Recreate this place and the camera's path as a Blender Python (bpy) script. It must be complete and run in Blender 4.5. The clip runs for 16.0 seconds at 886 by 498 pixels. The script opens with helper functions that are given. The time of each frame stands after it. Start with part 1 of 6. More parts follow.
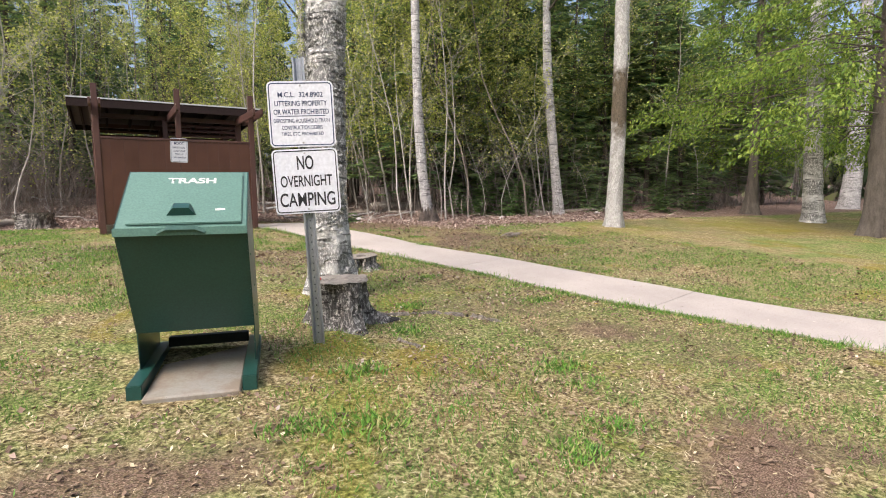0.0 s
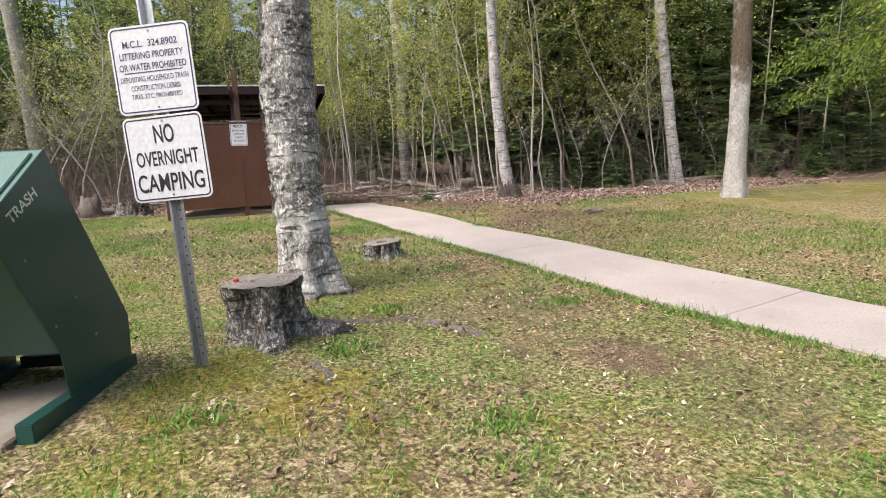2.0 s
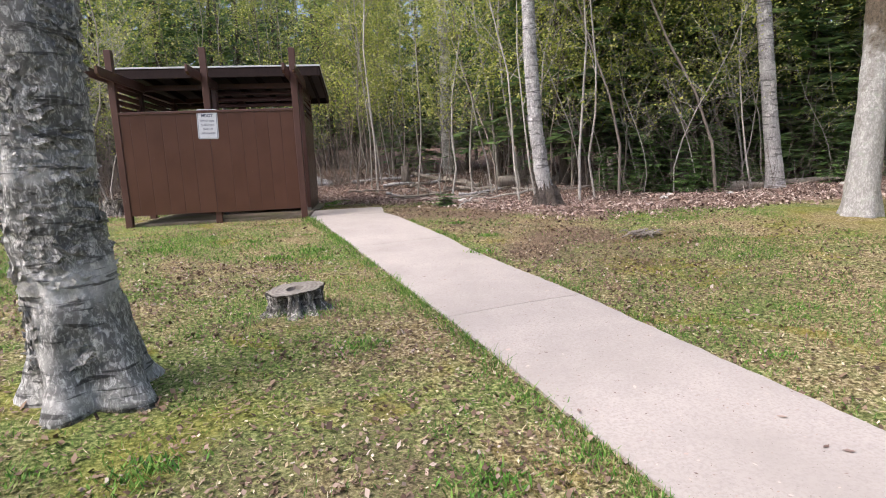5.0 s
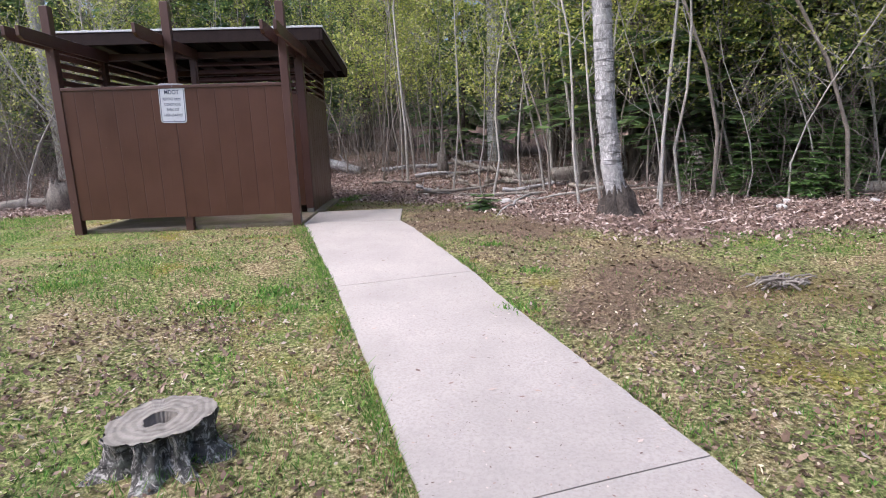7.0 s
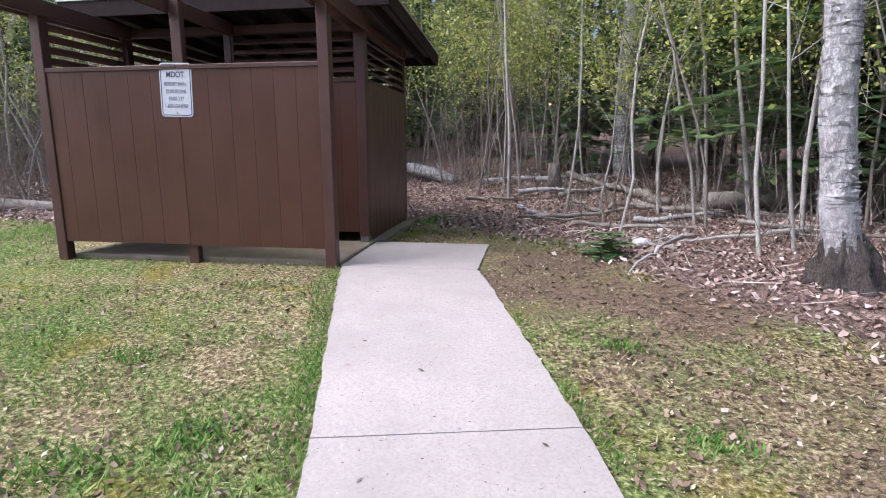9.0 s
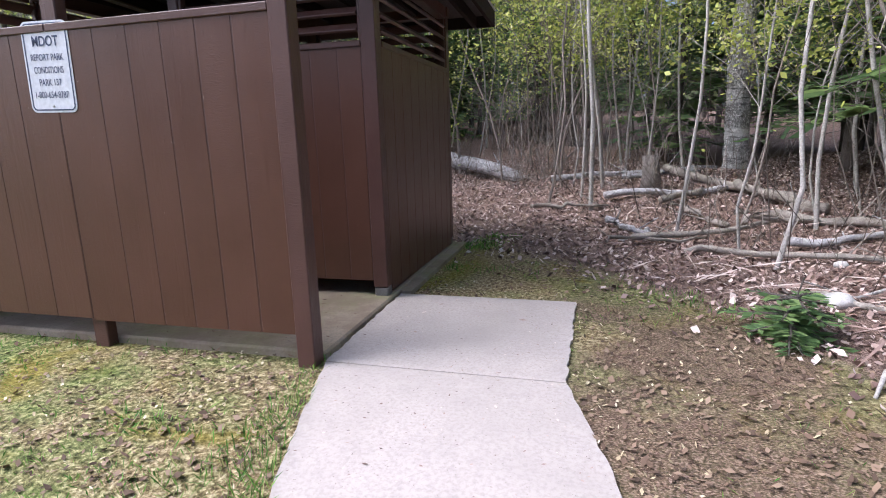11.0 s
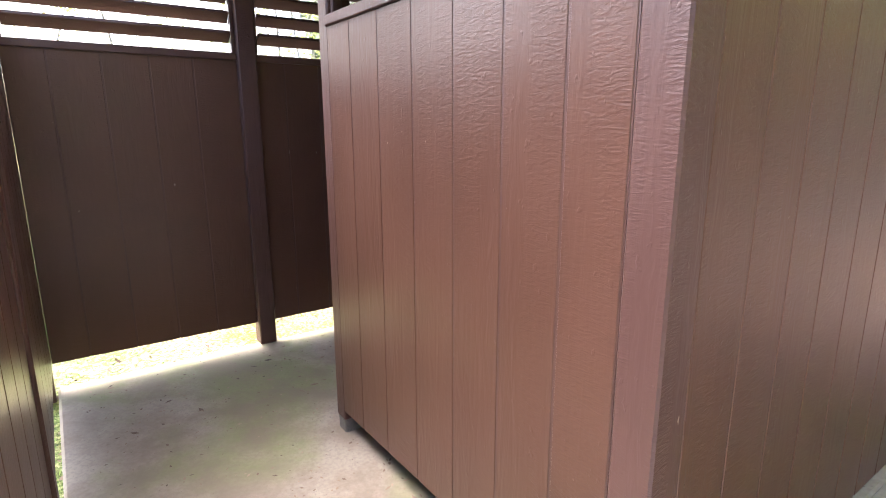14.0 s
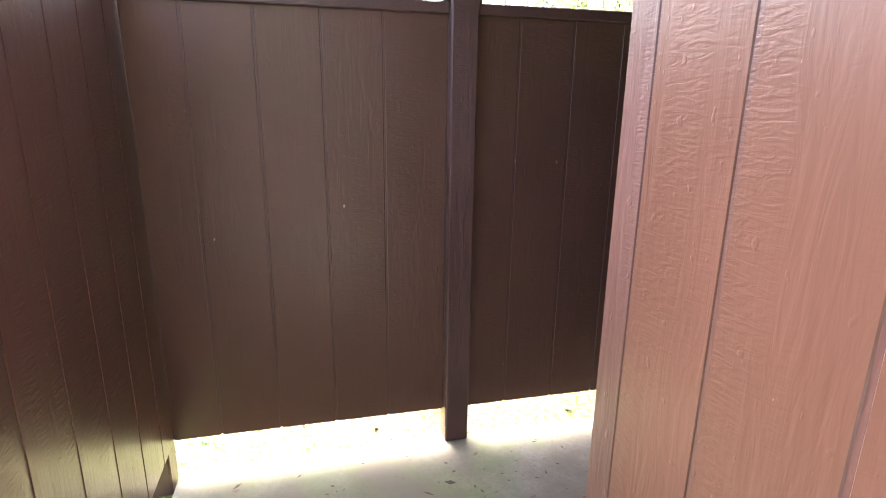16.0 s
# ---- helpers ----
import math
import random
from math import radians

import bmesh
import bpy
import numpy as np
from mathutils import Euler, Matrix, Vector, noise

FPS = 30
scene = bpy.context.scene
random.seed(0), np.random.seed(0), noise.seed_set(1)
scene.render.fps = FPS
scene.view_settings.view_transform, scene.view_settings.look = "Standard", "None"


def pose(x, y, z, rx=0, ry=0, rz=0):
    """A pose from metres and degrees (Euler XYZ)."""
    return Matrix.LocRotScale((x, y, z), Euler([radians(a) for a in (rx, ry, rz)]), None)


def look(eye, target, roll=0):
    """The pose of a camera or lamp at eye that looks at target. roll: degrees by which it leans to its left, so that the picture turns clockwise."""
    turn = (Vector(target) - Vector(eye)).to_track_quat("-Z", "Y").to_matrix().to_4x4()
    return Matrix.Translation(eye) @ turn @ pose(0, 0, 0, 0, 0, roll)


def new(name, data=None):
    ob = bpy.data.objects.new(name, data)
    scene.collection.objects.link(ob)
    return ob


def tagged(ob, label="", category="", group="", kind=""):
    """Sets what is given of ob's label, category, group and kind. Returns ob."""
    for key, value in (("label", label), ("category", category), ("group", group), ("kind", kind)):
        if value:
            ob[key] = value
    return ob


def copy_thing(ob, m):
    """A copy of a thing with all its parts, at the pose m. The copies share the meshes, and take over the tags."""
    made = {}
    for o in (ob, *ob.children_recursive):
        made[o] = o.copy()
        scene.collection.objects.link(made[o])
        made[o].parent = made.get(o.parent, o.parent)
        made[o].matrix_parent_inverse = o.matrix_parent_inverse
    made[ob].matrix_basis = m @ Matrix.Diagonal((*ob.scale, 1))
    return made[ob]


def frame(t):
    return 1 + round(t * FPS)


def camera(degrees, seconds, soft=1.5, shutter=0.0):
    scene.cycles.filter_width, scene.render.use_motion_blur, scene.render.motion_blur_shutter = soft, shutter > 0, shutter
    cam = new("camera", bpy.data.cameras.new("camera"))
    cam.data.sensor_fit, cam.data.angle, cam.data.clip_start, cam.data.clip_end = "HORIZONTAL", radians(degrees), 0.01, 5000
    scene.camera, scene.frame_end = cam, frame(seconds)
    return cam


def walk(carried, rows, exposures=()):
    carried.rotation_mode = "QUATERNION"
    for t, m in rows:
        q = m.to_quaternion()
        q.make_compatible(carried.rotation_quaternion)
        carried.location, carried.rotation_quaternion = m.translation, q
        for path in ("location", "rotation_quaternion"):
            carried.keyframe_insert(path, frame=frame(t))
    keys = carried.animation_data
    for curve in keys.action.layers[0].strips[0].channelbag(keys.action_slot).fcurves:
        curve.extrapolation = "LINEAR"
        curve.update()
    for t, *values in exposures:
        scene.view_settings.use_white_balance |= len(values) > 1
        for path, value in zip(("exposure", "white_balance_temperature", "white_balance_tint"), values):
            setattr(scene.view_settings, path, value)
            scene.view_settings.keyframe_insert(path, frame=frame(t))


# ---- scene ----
cam = camera(78.0, 16.0, soft=1.0)
PATH = [
    (0, (0.052, 0.142, 1.288), (1.093, 1.837, 1.089), -0.6),
    (0.5, (0.566, 0.241, 1.233), (1.605, 1.934, 1.003), -1.4),
    (1, (1.064, 0.351, 1.215), (2.096, 2.043, 0.944), -1.6),
    (1.5, (1.501, 0.473, 1.239), (2.271, 2.297, 0.953), -1.9),
    (2, (1.81, 0.687, 1.229), (2.388, 2.582, 0.955), -3.1),
    (2.5, (2.117, 0.902, 1.244), (2.585, 2.828, 0.98), -4.6),
    (3, (2.487, 1.173, 1.319), (2.898, 3.116, 1.076), -3.9),
    (3.5, (2.679, 1.536, 1.31), (3.054, 3.488, 1.096), -3.6),
    (4, (2.96, 1.84, 1.384), (3.302, 3.796, 1.148), -2.3),
    (4.2, (3.078, 1.976, 1.393), (3.412, 3.932, 1.147), -2.1),
    (6.3, (4.048, 4.028, 1.512), (4.233, 5.983, 1.132), -2.8),
    (6.5, (4.038, 4.276, 1.568), (4.198, 6.234, 1.193), -2.1),
    (7, (4.153, 4.843, 1.593), (4.256, 6.804, 1.214), -2.0),
    (7.5, (4.271, 5.391, 1.644), (4.314, 7.357, 1.28), -2.1),
    (8, (4.292, 6.069, 1.691), (4.276, 8.059, 1.488), 0.3),
    (8.5, (4.37, 6.718, 1.642), (4.159, 8.689, 1.381), -0.2),
    (9, (4.381, 7.266, 1.671), (4.084, 9.21, 1.309), -0.1),
    (9.2, (4.349, 7.52, 1.694), (3.996, 9.456, 1.336), 0.0),
    (11.3, (4.011, 9.78, 1.824), (3.425, 11.647, 1.411), -2.3),
    (11.5, (3.965, 9.996, 1.86), (3.316, 11.844, 1.457), -2.6),
    (12, (3.784, 10.528, 1.875), (3.083, 12.36, 1.483), -2.8),
    (12.5, (3.69, 10.969, 1.922), (2.841, 12.739, 1.541), -3.2),
    (13, (3.688, 11.391, 1.928), (2.586, 13.023, 1.579), -1.7),
    (13.5, (3.490, 11.773, 1.927), (2.158, 13.222, 1.574), -0.6),
    (14, (3.256, 12.041, 1.984), (1.665, 13.172, 1.549), -0.2),
    (14.5, (2.947, 12.297, 2.033), (1.139, 13.013, 1.567), -1.5),
    (15, (2.685, 12.39, 2.049), (0.814, 12.891, 1.548), -0.1),
    (15.5, (2.332, 12.395, 2.047), (0.458, 12.89, 1.555), 0.7),
    (16, (1.962, 12.46, 2.055), (0.088, 12.926, 1.535), 0.8),
]
walk(cam, [(t, look(eye, target, roll)) for t, eye, target, roll in PATH],
     exposures=[(0.0, 0.90, 6350, 10), (4.0, 0.84, 6200, 11), (7.0, 0.88, 5600, 13), (9.2, 0.92, 5400, 14), (11.5, 1.28, 5400, 14), (12.5, 1.9, 5600, 13), (13.5, 2.88, 5900, 12), (14.5, 3.65, 5600, 11), (15.5, 3.8, 5650, 10), (16.0, 4.3, 5750, 9)])

# ---- world, sun ----
SUN_ELEV, SUN_AZ = radians(52), radians(250)      # azimuth clockwise from +y
world = bpy.data.worlds.new("sky")
scene.world = world
world.use_nodes = True
wn = world.node_tree
sky = wn.nodes.new("ShaderNodeTexSky")
sky.sky_type = "NISHITA"
sky.sun_disc = False
sky.sun_elevation, sky.sun_rotation = SUN_ELEV, SUN_AZ
sky.air_density, sky.dust_density, sky.ozone_density = 1.0, 7.0, 1.0
bg = wn.nodes["Background"]
bg.inputs["Strength"].default_value = 0.15
wn.links.new(sky.outputs[0], bg.inputs["Color"])
sun_data = bpy.data.lights.new("sun", "SUN")
sun_data.energy, sun_data.angle, sun_data.color = 1.15, radians(30), (1.0, 0.95, 0.88)
sun = new("sun", sun_data)
sun_way = Vector((math.sin(SUN_AZ) * math.cos(SUN_ELEV), math.cos(SUN_AZ) * math.cos(SUN_ELEV), math.sin(SUN_ELEV)))
sun.matrix_world = look(sun_way * 30, (0, 0, 0))

# ---- terrain ----
EDGE_X = [-40, -6, 0, 3.0, 3.6, 4.3, 5.0, 5.6, 6.2, 7.0, 12.0, 17.0, 25.0, 60.0]
EDGE_Y = [15.5, 14.4, 14.3, 14.9, 14.5, 13.8, 12.9, 11.6, 10.8, 10.1, 10.3, 9.2, 9.0, 9.0]


def edge(x):
    """The y at which lawn turns to forest floor."""
    return np.interp(x, EDGE_X, EDGE_Y)


def ground_z(x, y):
    """Height of the ground, for numbers or arrays."""
    x, y = np.asarray(x, float), np.asarray(y, float)
    z = np.interp(y, [-6, 0, 3.7, 7, 9.4, 11.9, 13.2], [-0.3, 0, 0.19, 0.40, 0.548, 0.622, 0.632])
    dip = np.interp(y, [-2, 3, 9, 11.2], [0.6, 1, 1, 0]) * np.interp(x, [1.0, 1.6, 2.4, 3.0, 6.0, 9.0], [0, .16, .84, 1, 1, 0])
    z = z - 0.125 * dip + 0.072 * np.clip(y - 15.0, 0, 30)
    deep = np.clip((y - edge(x) - 1.0) / 3.0, 0, 1)
    z = z + deep * 0.07 * (np.sin(x * 1.3 + y * 0.7) + np.sin(x * 0.6 - y * 1.1))
    return z + 0.012 * np.sin(x * 2.1 + 1.0) * np.sin(y * 1.7) * np.clip(np.hypot(x - 2.5, y - 12.5) / 4 - 0.4, 0, 1)


def gz(x, y):
    return float(ground_z(x, y))


# ---- materials ----
def material(name, rough=0.7, metal=0.0, spec=0.5):
    m = bpy.data.materials.new(name)
    m.use_nodes = True
    b = m.node_tree.nodes["Principled BSDF"]
    b.inputs["Roughness"].default_value = rough
    b.inputs["Metallic"].default_value = metal
    b.inputs["Specular IOR Level"].default_value = spec
    return m, m.node_tree, b


def node(nt, kind, **inputs):
    n = nt.nodes.new(kind)
    for k, v in inputs.items():
        n.inputs[k.replace("_", " ")].default_value = v
    return n


def coords(nt, scale=(1, 1, 1), space="Object", jitter=False):
    tc = nt.nodes.new("ShaderNodeTexCoord")
    mp = nt.nodes.new("ShaderNodeMapping")
    mp.inputs["Scale"].default_value = scale
    nt.links.new(tc.outputs[space], mp.inputs["Vector"])
    if jitter:
        oi = nt.nodes.new("ShaderNodeObjectInfo")
        mul = nt.nodes.new("ShaderNodeMath")
        mul.operation = "MULTIPLY"
        mul.inputs[1].default_value = 37.0
        nt.links.new(oi.outputs["Random"], mul.inputs[0])
        nt.links.new(mul.outputs[0], mp.inputs["Location"])
    return mp.outputs[0]


def noise_tex(nt, vec, scale, detail=4.0, rough=0.55, dist=0.0):
    n = node(nt, "ShaderNodeTexNoise", Scale=scale, Detail=detail, Roughness=rough, Distortion=dist)
    nt.links.new(vec, n.inputs["Vector"])
    return n.outputs["Fac"]


def ramp(nt, fac, stops):
    r = nt.nodes.new("ShaderNodeValToRGB")
    e = r.color_ramp.elements
    while len(e) < len(stops):
        e.new(0.5)
    for el, (p, c) in zip(e, stops):
        el.position = p
        el.color = (*c, 1) if len(c) == 3 else c
    nt.links.new(fac, r.inputs[0])
    return r.outputs[0]


def mix(nt, fac, a, b, mode="MIX"):
    m = nt.nodes.new("ShaderNodeMix")
    m.data_type = "RGBA"
    m.blend_type = mode
    for src, idx in ((fac, 0), (a, 6), (b, 7)):
        if isinstance(src, (int, float)):
            m.inputs[idx].default_value = src
        elif isinstance(src, tuple):
            m.inputs[idx].default_value = (*src, 1)
        else:
            nt.links.new(src, m.inputs[idx])
    return m.outputs[2]


def bump(nt, bsdf, height, strength=0.4, distance=0.01):
    b = nt.nodes.new("ShaderNodeBump")
    b.inputs["Strength"].default_value = strength
    b.inputs["Distance"].default_value = distance
    nt.links.new(height, b.inputs["Height"])
    nt.links.new(b.outputs[0], bsdf.inputs["Normal"])
    return b


def base(nt, bsdf, colour):
    nt.links.new(colour, bsdf.inputs["Base Color"])


def g3(v):
    return (v, v, v)


def two_tone(name, dark, light, scale=6.0, rough=0.7, metal=0.0, bump_by=0.3, dist=0.005, stretch=(1, 1, 1), spec=0.5, jitter=False, fine=8.0):
    m, nt, b = material(name, rough, metal, spec)
    v = coords(nt, stretch, jitter=jitter)
    f = noise_tex(nt, v, scale, 6)
    f2 = noise_tex(nt, v, scale * fine, 4)
    c = ramp(nt, f, [(0.3, dark), (0.7, light)])
    c = mix(nt, 0.5, c, ramp(nt, f2, [(0.3, tuple(x * 0.75 for x in dark)), (0.75, tuple(min(1, x * 1.15) for x in light))]))
    base(nt, b, c)
    if bump_by:
        bump(nt, b, f2, bump_by, dist)
    return m


def paint_material(name, dark, light, rough, scale, grain, coat):
    """Brown paint over rough-sawn siding: vertical grain relief, chips and fading."""
    m, nt, b = material(name, rough, 0, 0.36)
    v = coords(nt, (1, 1, 0.06), jitter=True)
    v2 = coords(nt, jitter=True)
    grain_h = noise_tex(nt, v, scale, 5, 0.6, 0.6)
    blot = noise_tex(nt, v2, 2.2, 5)
    c = ramp(nt, blot, [(0.3, dark), (0.72, light)])
    c = mix(nt, ramp(nt, grain_h, [(0.3, g3(0)), (0.7, g3(0.09))]), c, tuple(x * 1.3 for x in light))
    chips = noise_tex(nt, coords(nt, (1, 1, 0.35), jitter=True), 70, 3, 0.5)
    c = mix(nt, ramp(nt, chips, [(0.765, g3(0)), (0.785, g3(0.8))]), c, (0.42, 0.36, 0.3))
    base(nt, b, c)
    r = ramp(nt, blot, [(0.3, g3(rough - 0.04)), (0.7, g3(rough + 0.06))])
    nt.links.new(r, b.inputs["Roughness"])
    wav = noise_tex(nt, coords(nt, (8, 8, 34), jitter=True), 2.4, 3, 0.5, 1.6)
    loops = noise_tex(nt, coords(nt, (14, 14, 2.2), jitter=True), 2.2, 3, 0.5, 1.4)
    sel = ramp(nt, noise_tex(nt, coords(nt, (7, 7, 0.7), jitter=True), 1.5, 2), [(0.40, g3(0)), (0.55, g3(1))])
    relief = mix(nt, 0.35, mix(nt, sel, loops, wav), grain_h)
    pits = ramp(nt, noise_tex(nt, coords(nt, (1, 1, 0.7), jitter=True), 42, 2, 0.5), [(0.68, g3(0)), (0.74, g3(1))])
    bump(nt, b, mix(nt, ramp(nt, pits, [(0, g3(0)), (1, g3(0.5))]), relief, g3(1)), grain, 0.012)
    b.inputs["Coat Weight"].default_value = coat
    b.inputs["Coat Roughness"].default_value = 0.22
    return m


MAT = {}
MAT["siding"] = paint_material("brown_siding", (0.076, 0.0352, 0.0242), (0.098, 0.0452, 0.031), 0.35, 26, 0.21, 0.12)
MAT["timber"] = paint_material("brown_timber", (0.07, 0.0345, 0.0285), (0.094, 0.0465, 0.0385), 0.42, 24, 0.3, 0.15)
MAT["roof_metal"] = two_tone("roof_edge", (0.45, 0.46, 0.47), (0.65, 0.66, 0.67), 9, 0.5, 0.2)
MAT["roofing"] = two_tone("roofing", (0.06, 0.05, 0.05), (0.11, 0.1, 0.095), 30, 0.9)
MAT["shoe"] = two_tone("grey_shoe", (0.12, 0.115, 0.11), (0.24, 0.23, 0.22), 30, 0.6, 0.2)


def concrete_material(name, tone, stain, moss):
    m, nt, b = material(name, 0.85)
    v = coords(nt)
    f = noise_tex(nt, v, 1.6, 6, 0.6)
    fine = noise_tex(nt, v, 60, 5, 0.7)
    c = ramp(nt, f, [(0.3, tuple(x * 0.76 for x in tone)), (0.7, tone)])
    c = mix(nt, ramp(nt, fine, [(0.36, g3(0.25)), (0.56, g3(1.0))]), tuple(x * 0.68 for x in tone), c)
    spots = noise_tex(nt, v, 95, 2, 0.5)
    c = mix(nt, ramp(nt, spots, [(0.70, g3(0)), (0.74, g3(0.85))]), c, stain)
    if moss:
        mk = noise_tex(nt, v, 1.3, 5, 0.6, 0.3)
        c = mix(nt, ramp(nt, mk, [(0.44, g3(0)), (0.60, g3(moss))]), c, (0.17, 0.18, 0.06))
        dk = noise_tex(nt, v, 3.1, 6, 0.7)
        c = mix(nt, ramp(nt, dk, [(0.42, g3(0)), (0.62, g3(0.75))]), c, (0.19, 0.14, 0.1))
    base(nt, b, c)
    bump(nt, b, fine, 0.25, 0.004)
    return m


MAT["path"] = concrete_material("path_concrete", (0.455, 0.402, 0.372), (0.16, 0.12, 0.09), 0)
MAT["slab"] = concrete_material("slab_concrete", (0.35, 0.285, 0.22), (0.15, 0.12, 0.09), 0.75)
# Grey concrete, its tone lowered to carry the shade beneath the bin.
MAT["pad"] = concrete_material("shaded_pad_concrete", (0.33, 0.31, 0.28), (0.12, 0.1, 0.08), 0.2)
MAT["joint"] = two_tone("joint_dirt", (0.05, 0.04, 0.03), (0.1, 0.08, 0.06), 20, 0.95)
MAT["bin_green"] = two_tone("green_enamel", (0.011, 0.052, 0.045), (0.017, 0.07, 0.059), 3, 0.34, 0, 0.05, 0.002, fine=30)
# Paler, greyer green than the body, for the lid, top, lip and fittings.
MAT["bin_lid"] = two_tone("pale_green_enamel", (0.085, 0.17, 0.142), (0.115, 0.215, 0.18), 3, 0.36, 0, 0.05, 0.002, fine=30)
# Near-black green: shade inside and below the bin, put into the colour.
MAT["bin_shade"] = two_tone("shaded_bin_enamel", (0.01, 0.02, 0.017), (0.02, 0.03, 0.026), 5, 0.7)
MAT["stencil"] = two_tone("white_stencil", (0.5, 0.55, 0.5), (0.72, 0.75, 0.7), 40, 0.6)
MAT["sign_white"] = two_tone("sign_white", (0.62, 0.63, 0.7), (0.68, 0.69, 0.75), 5, 0.4, 0, 0)
MAT["sign_black"] = two_tone("sign_black", (0.012, 0.012, 0.016), (0.02, 0.02, 0.024), 20, 0.5, 0, 0)
MAT["sign_blue"] = two_tone("sign_blue", (0.03, 0.045, 0.10), (0.045, 0.06, 0.13), 20, 0.5, 0, 0)
MAT["galv"] = two_tone("galvanised_steel", (0.3, 0.32, 0.36), (0.52, 0.54, 0.58), 25, 0.42, 0.75, 0.1, 0.002, (1, 1, 0.2))
MAT["bolt"] = two_tone("bolt_steel", (0.3, 0.3, 0.3), (0.5, 0.5, 0.5), 60, 0.4, 0.8)
MAT["red"] = two_tone("red_plastic", (0.5, 0.03, 0.02), (0.65, 0.05, 0.03), 30, 0.5)


def birch_material(name, white, mid, dark, bands, rough_amount, dark_amount, spots=0.0, smooth_zones=0.0, banding=0.85, dark_above=0.0):
    m, nt, b = material(name, 0.85, 0, 0.25)
    v3 = coords(nt)
    band = noise_tex(nt, coords(nt, (2.0, 2.0, 14.0)), bands, 5, 0.6, 0.4)
    patch = noise_tex(nt, v3, 7.0, 8, 0.75, 0.5)
    crust = noise_tex(nt, coords(nt, (1, 1, 0.5)), 40, 8, 0.75, 0.8)
    c = ramp(nt, patch, [(0.32, mid), (0.62, white)])
    c = mix(nt, ramp(nt, band, [(0.56, g3(0)), (0.62, g3(banding))]), c, dark)
    zone = noise_tex(nt, coords(nt, (0.25, 0.25, 1.5)), 1.4, 3, 0.5, 0.2)
    keep = ramp(nt, zone, [(0.40, g3(1.0 - smooth_zones)), (0.50, g3(1))])
    cr = ramp(nt, crust, [(0.44 - 0.06 * dark_amount, g3(0)), (0.56 - 0.06 * dark_amount, g3(dark_amount))])
    c = mix(nt, mix(nt, 1.0, cr, keep, "MULTIPLY"), c, dark)
    if spots:
        c = mix(nt, ramp(nt, noise_tex(nt, v3, 14, 4, 0.6), [(0.58, g3(0)), (0.66, g3(spots))]), c, (0.33, 0.36, 0.3))
    if dark_above:
        sx = nt.nodes.new("ShaderNodeSeparateXYZ")
        nt.links.new(v3, sx.inputs[0])
        wob = node(nt, "ShaderNodeMath")
        wob.operation = "MULTIPLY_ADD"
        nt.links.new(noise_tex(nt, v3, 2.2, 5, 0.6), wob.inputs[0])
        wob.inputs[1].default_value = 3.0
        nt.links.new(sx.outputs[2], wob.inputs[2])
        up = nt.nodes.new("ShaderNodeMapRange")
        up.inputs[1].default_value, up.inputs[2].default_value = dark_above + 1.3, dark_above + 1.8
        nt.links.new(wob.outputs[0], up.inputs[0])
        high = nt.nodes.new("ShaderNodeMapRange")
        high.inputs[1].default_value, high.inputs[2].default_value = dark_above + 3.1, dark_above + 2.6
        nt.links.new(wob.outputs[0], high.inputs[0])
        both = node(nt, "ShaderNodeMath")
        both.operation = "MULTIPLY"
        nt.links.new(up.outputs[0], both.inputs[0])
        nt.links.new(high.outputs[0], both.inputs[1])
        c = mix(nt, both.outputs[0], c, ramp(nt, crust, [(0.35, (0.05, 0.04, 0.03)), (0.7, (0.17, 0.135, 0.095))]))
    base(nt, b, c)
    h = mix(nt, 0.5, crust, band)
    bump(nt, b, h, rough_amount, 0.03)
    return m


MAT["bark_old"] = birch_material("old_birch_bark", (0.86, 0.85, 0.84), (0.5, 0.485, 0.47), (0.018, 0.016, 0.015), 1.8, 1.0, 0.74, 0.15, 0.7, 0.7)
MAT["bark_birch"] = birch_material("white_birch_bark", (0.68, 0.66, 0.67), (0.33, 0.315, 0.32), (0.05, 0.045, 0.045), 1.5, 0.6, 0.55, 0.25, 0.5, 0.7)
MAT["stump_bark"] = birch_material("stump_bark", (0.66, 0.63, 0.6), (0.36, 0.33, 0.31), (0.016, 0.013, 0.012), 1.6, 1.0, 0.85, 0.3)
MAT["bark_grey"] = birch_material("grey_bark", (0.47, 0.46, 0.44), (0.26, 0.25, 0.235), (0.12, 0.105, 0.095), 2.2, 0.7, 0.6, 0.6, 0.0, 0.0)
MAT["bark_maple"] = birch_material("maple_bark", (0.6, 0.59, 0.575), (0.34, 0.33, 0.32), (0.12, 0.105, 0.095), 2.2, 0.7, 0.5, 0.6, 0.0, 0.0, 2.1)
MAT["bark_root"] = two_tone("root_flare_bark", (0.012, 0.009, 0.008), (0.2, 0.165, 0.145), 14, 0.95, 0, 1.0, 0.05, (1, 1, 0.3))
MAT["bark_dark"] = two_tone("dark_bark", (0.05, 0.042, 0.036), (0.16, 0.135, 0.115), 16, 0.95, 0, 0.8, 0.02, (1, 1, 0.25))
MAT["twig"] = two_tone("pale_twig", (0.2, 0.18, 0.16), (0.53, 0.5, 0.47), 9, 0.85, 0, 0.3, 0.004, jitter=True)
MAT["twig_brown"] = two_tone("brown_twig", (0.13, 0.105, 0.09), (0.3, 0.26, 0.23), 9, 0.9, 0, 0.3, 0.004, jitter=True)
MAT["dead_wood"] = two_tone("dead_wood", (0.14, 0.115, 0.09), (0.4, 0.36, 0.32), 11, 0.92, 0, 0.6, 0.01)
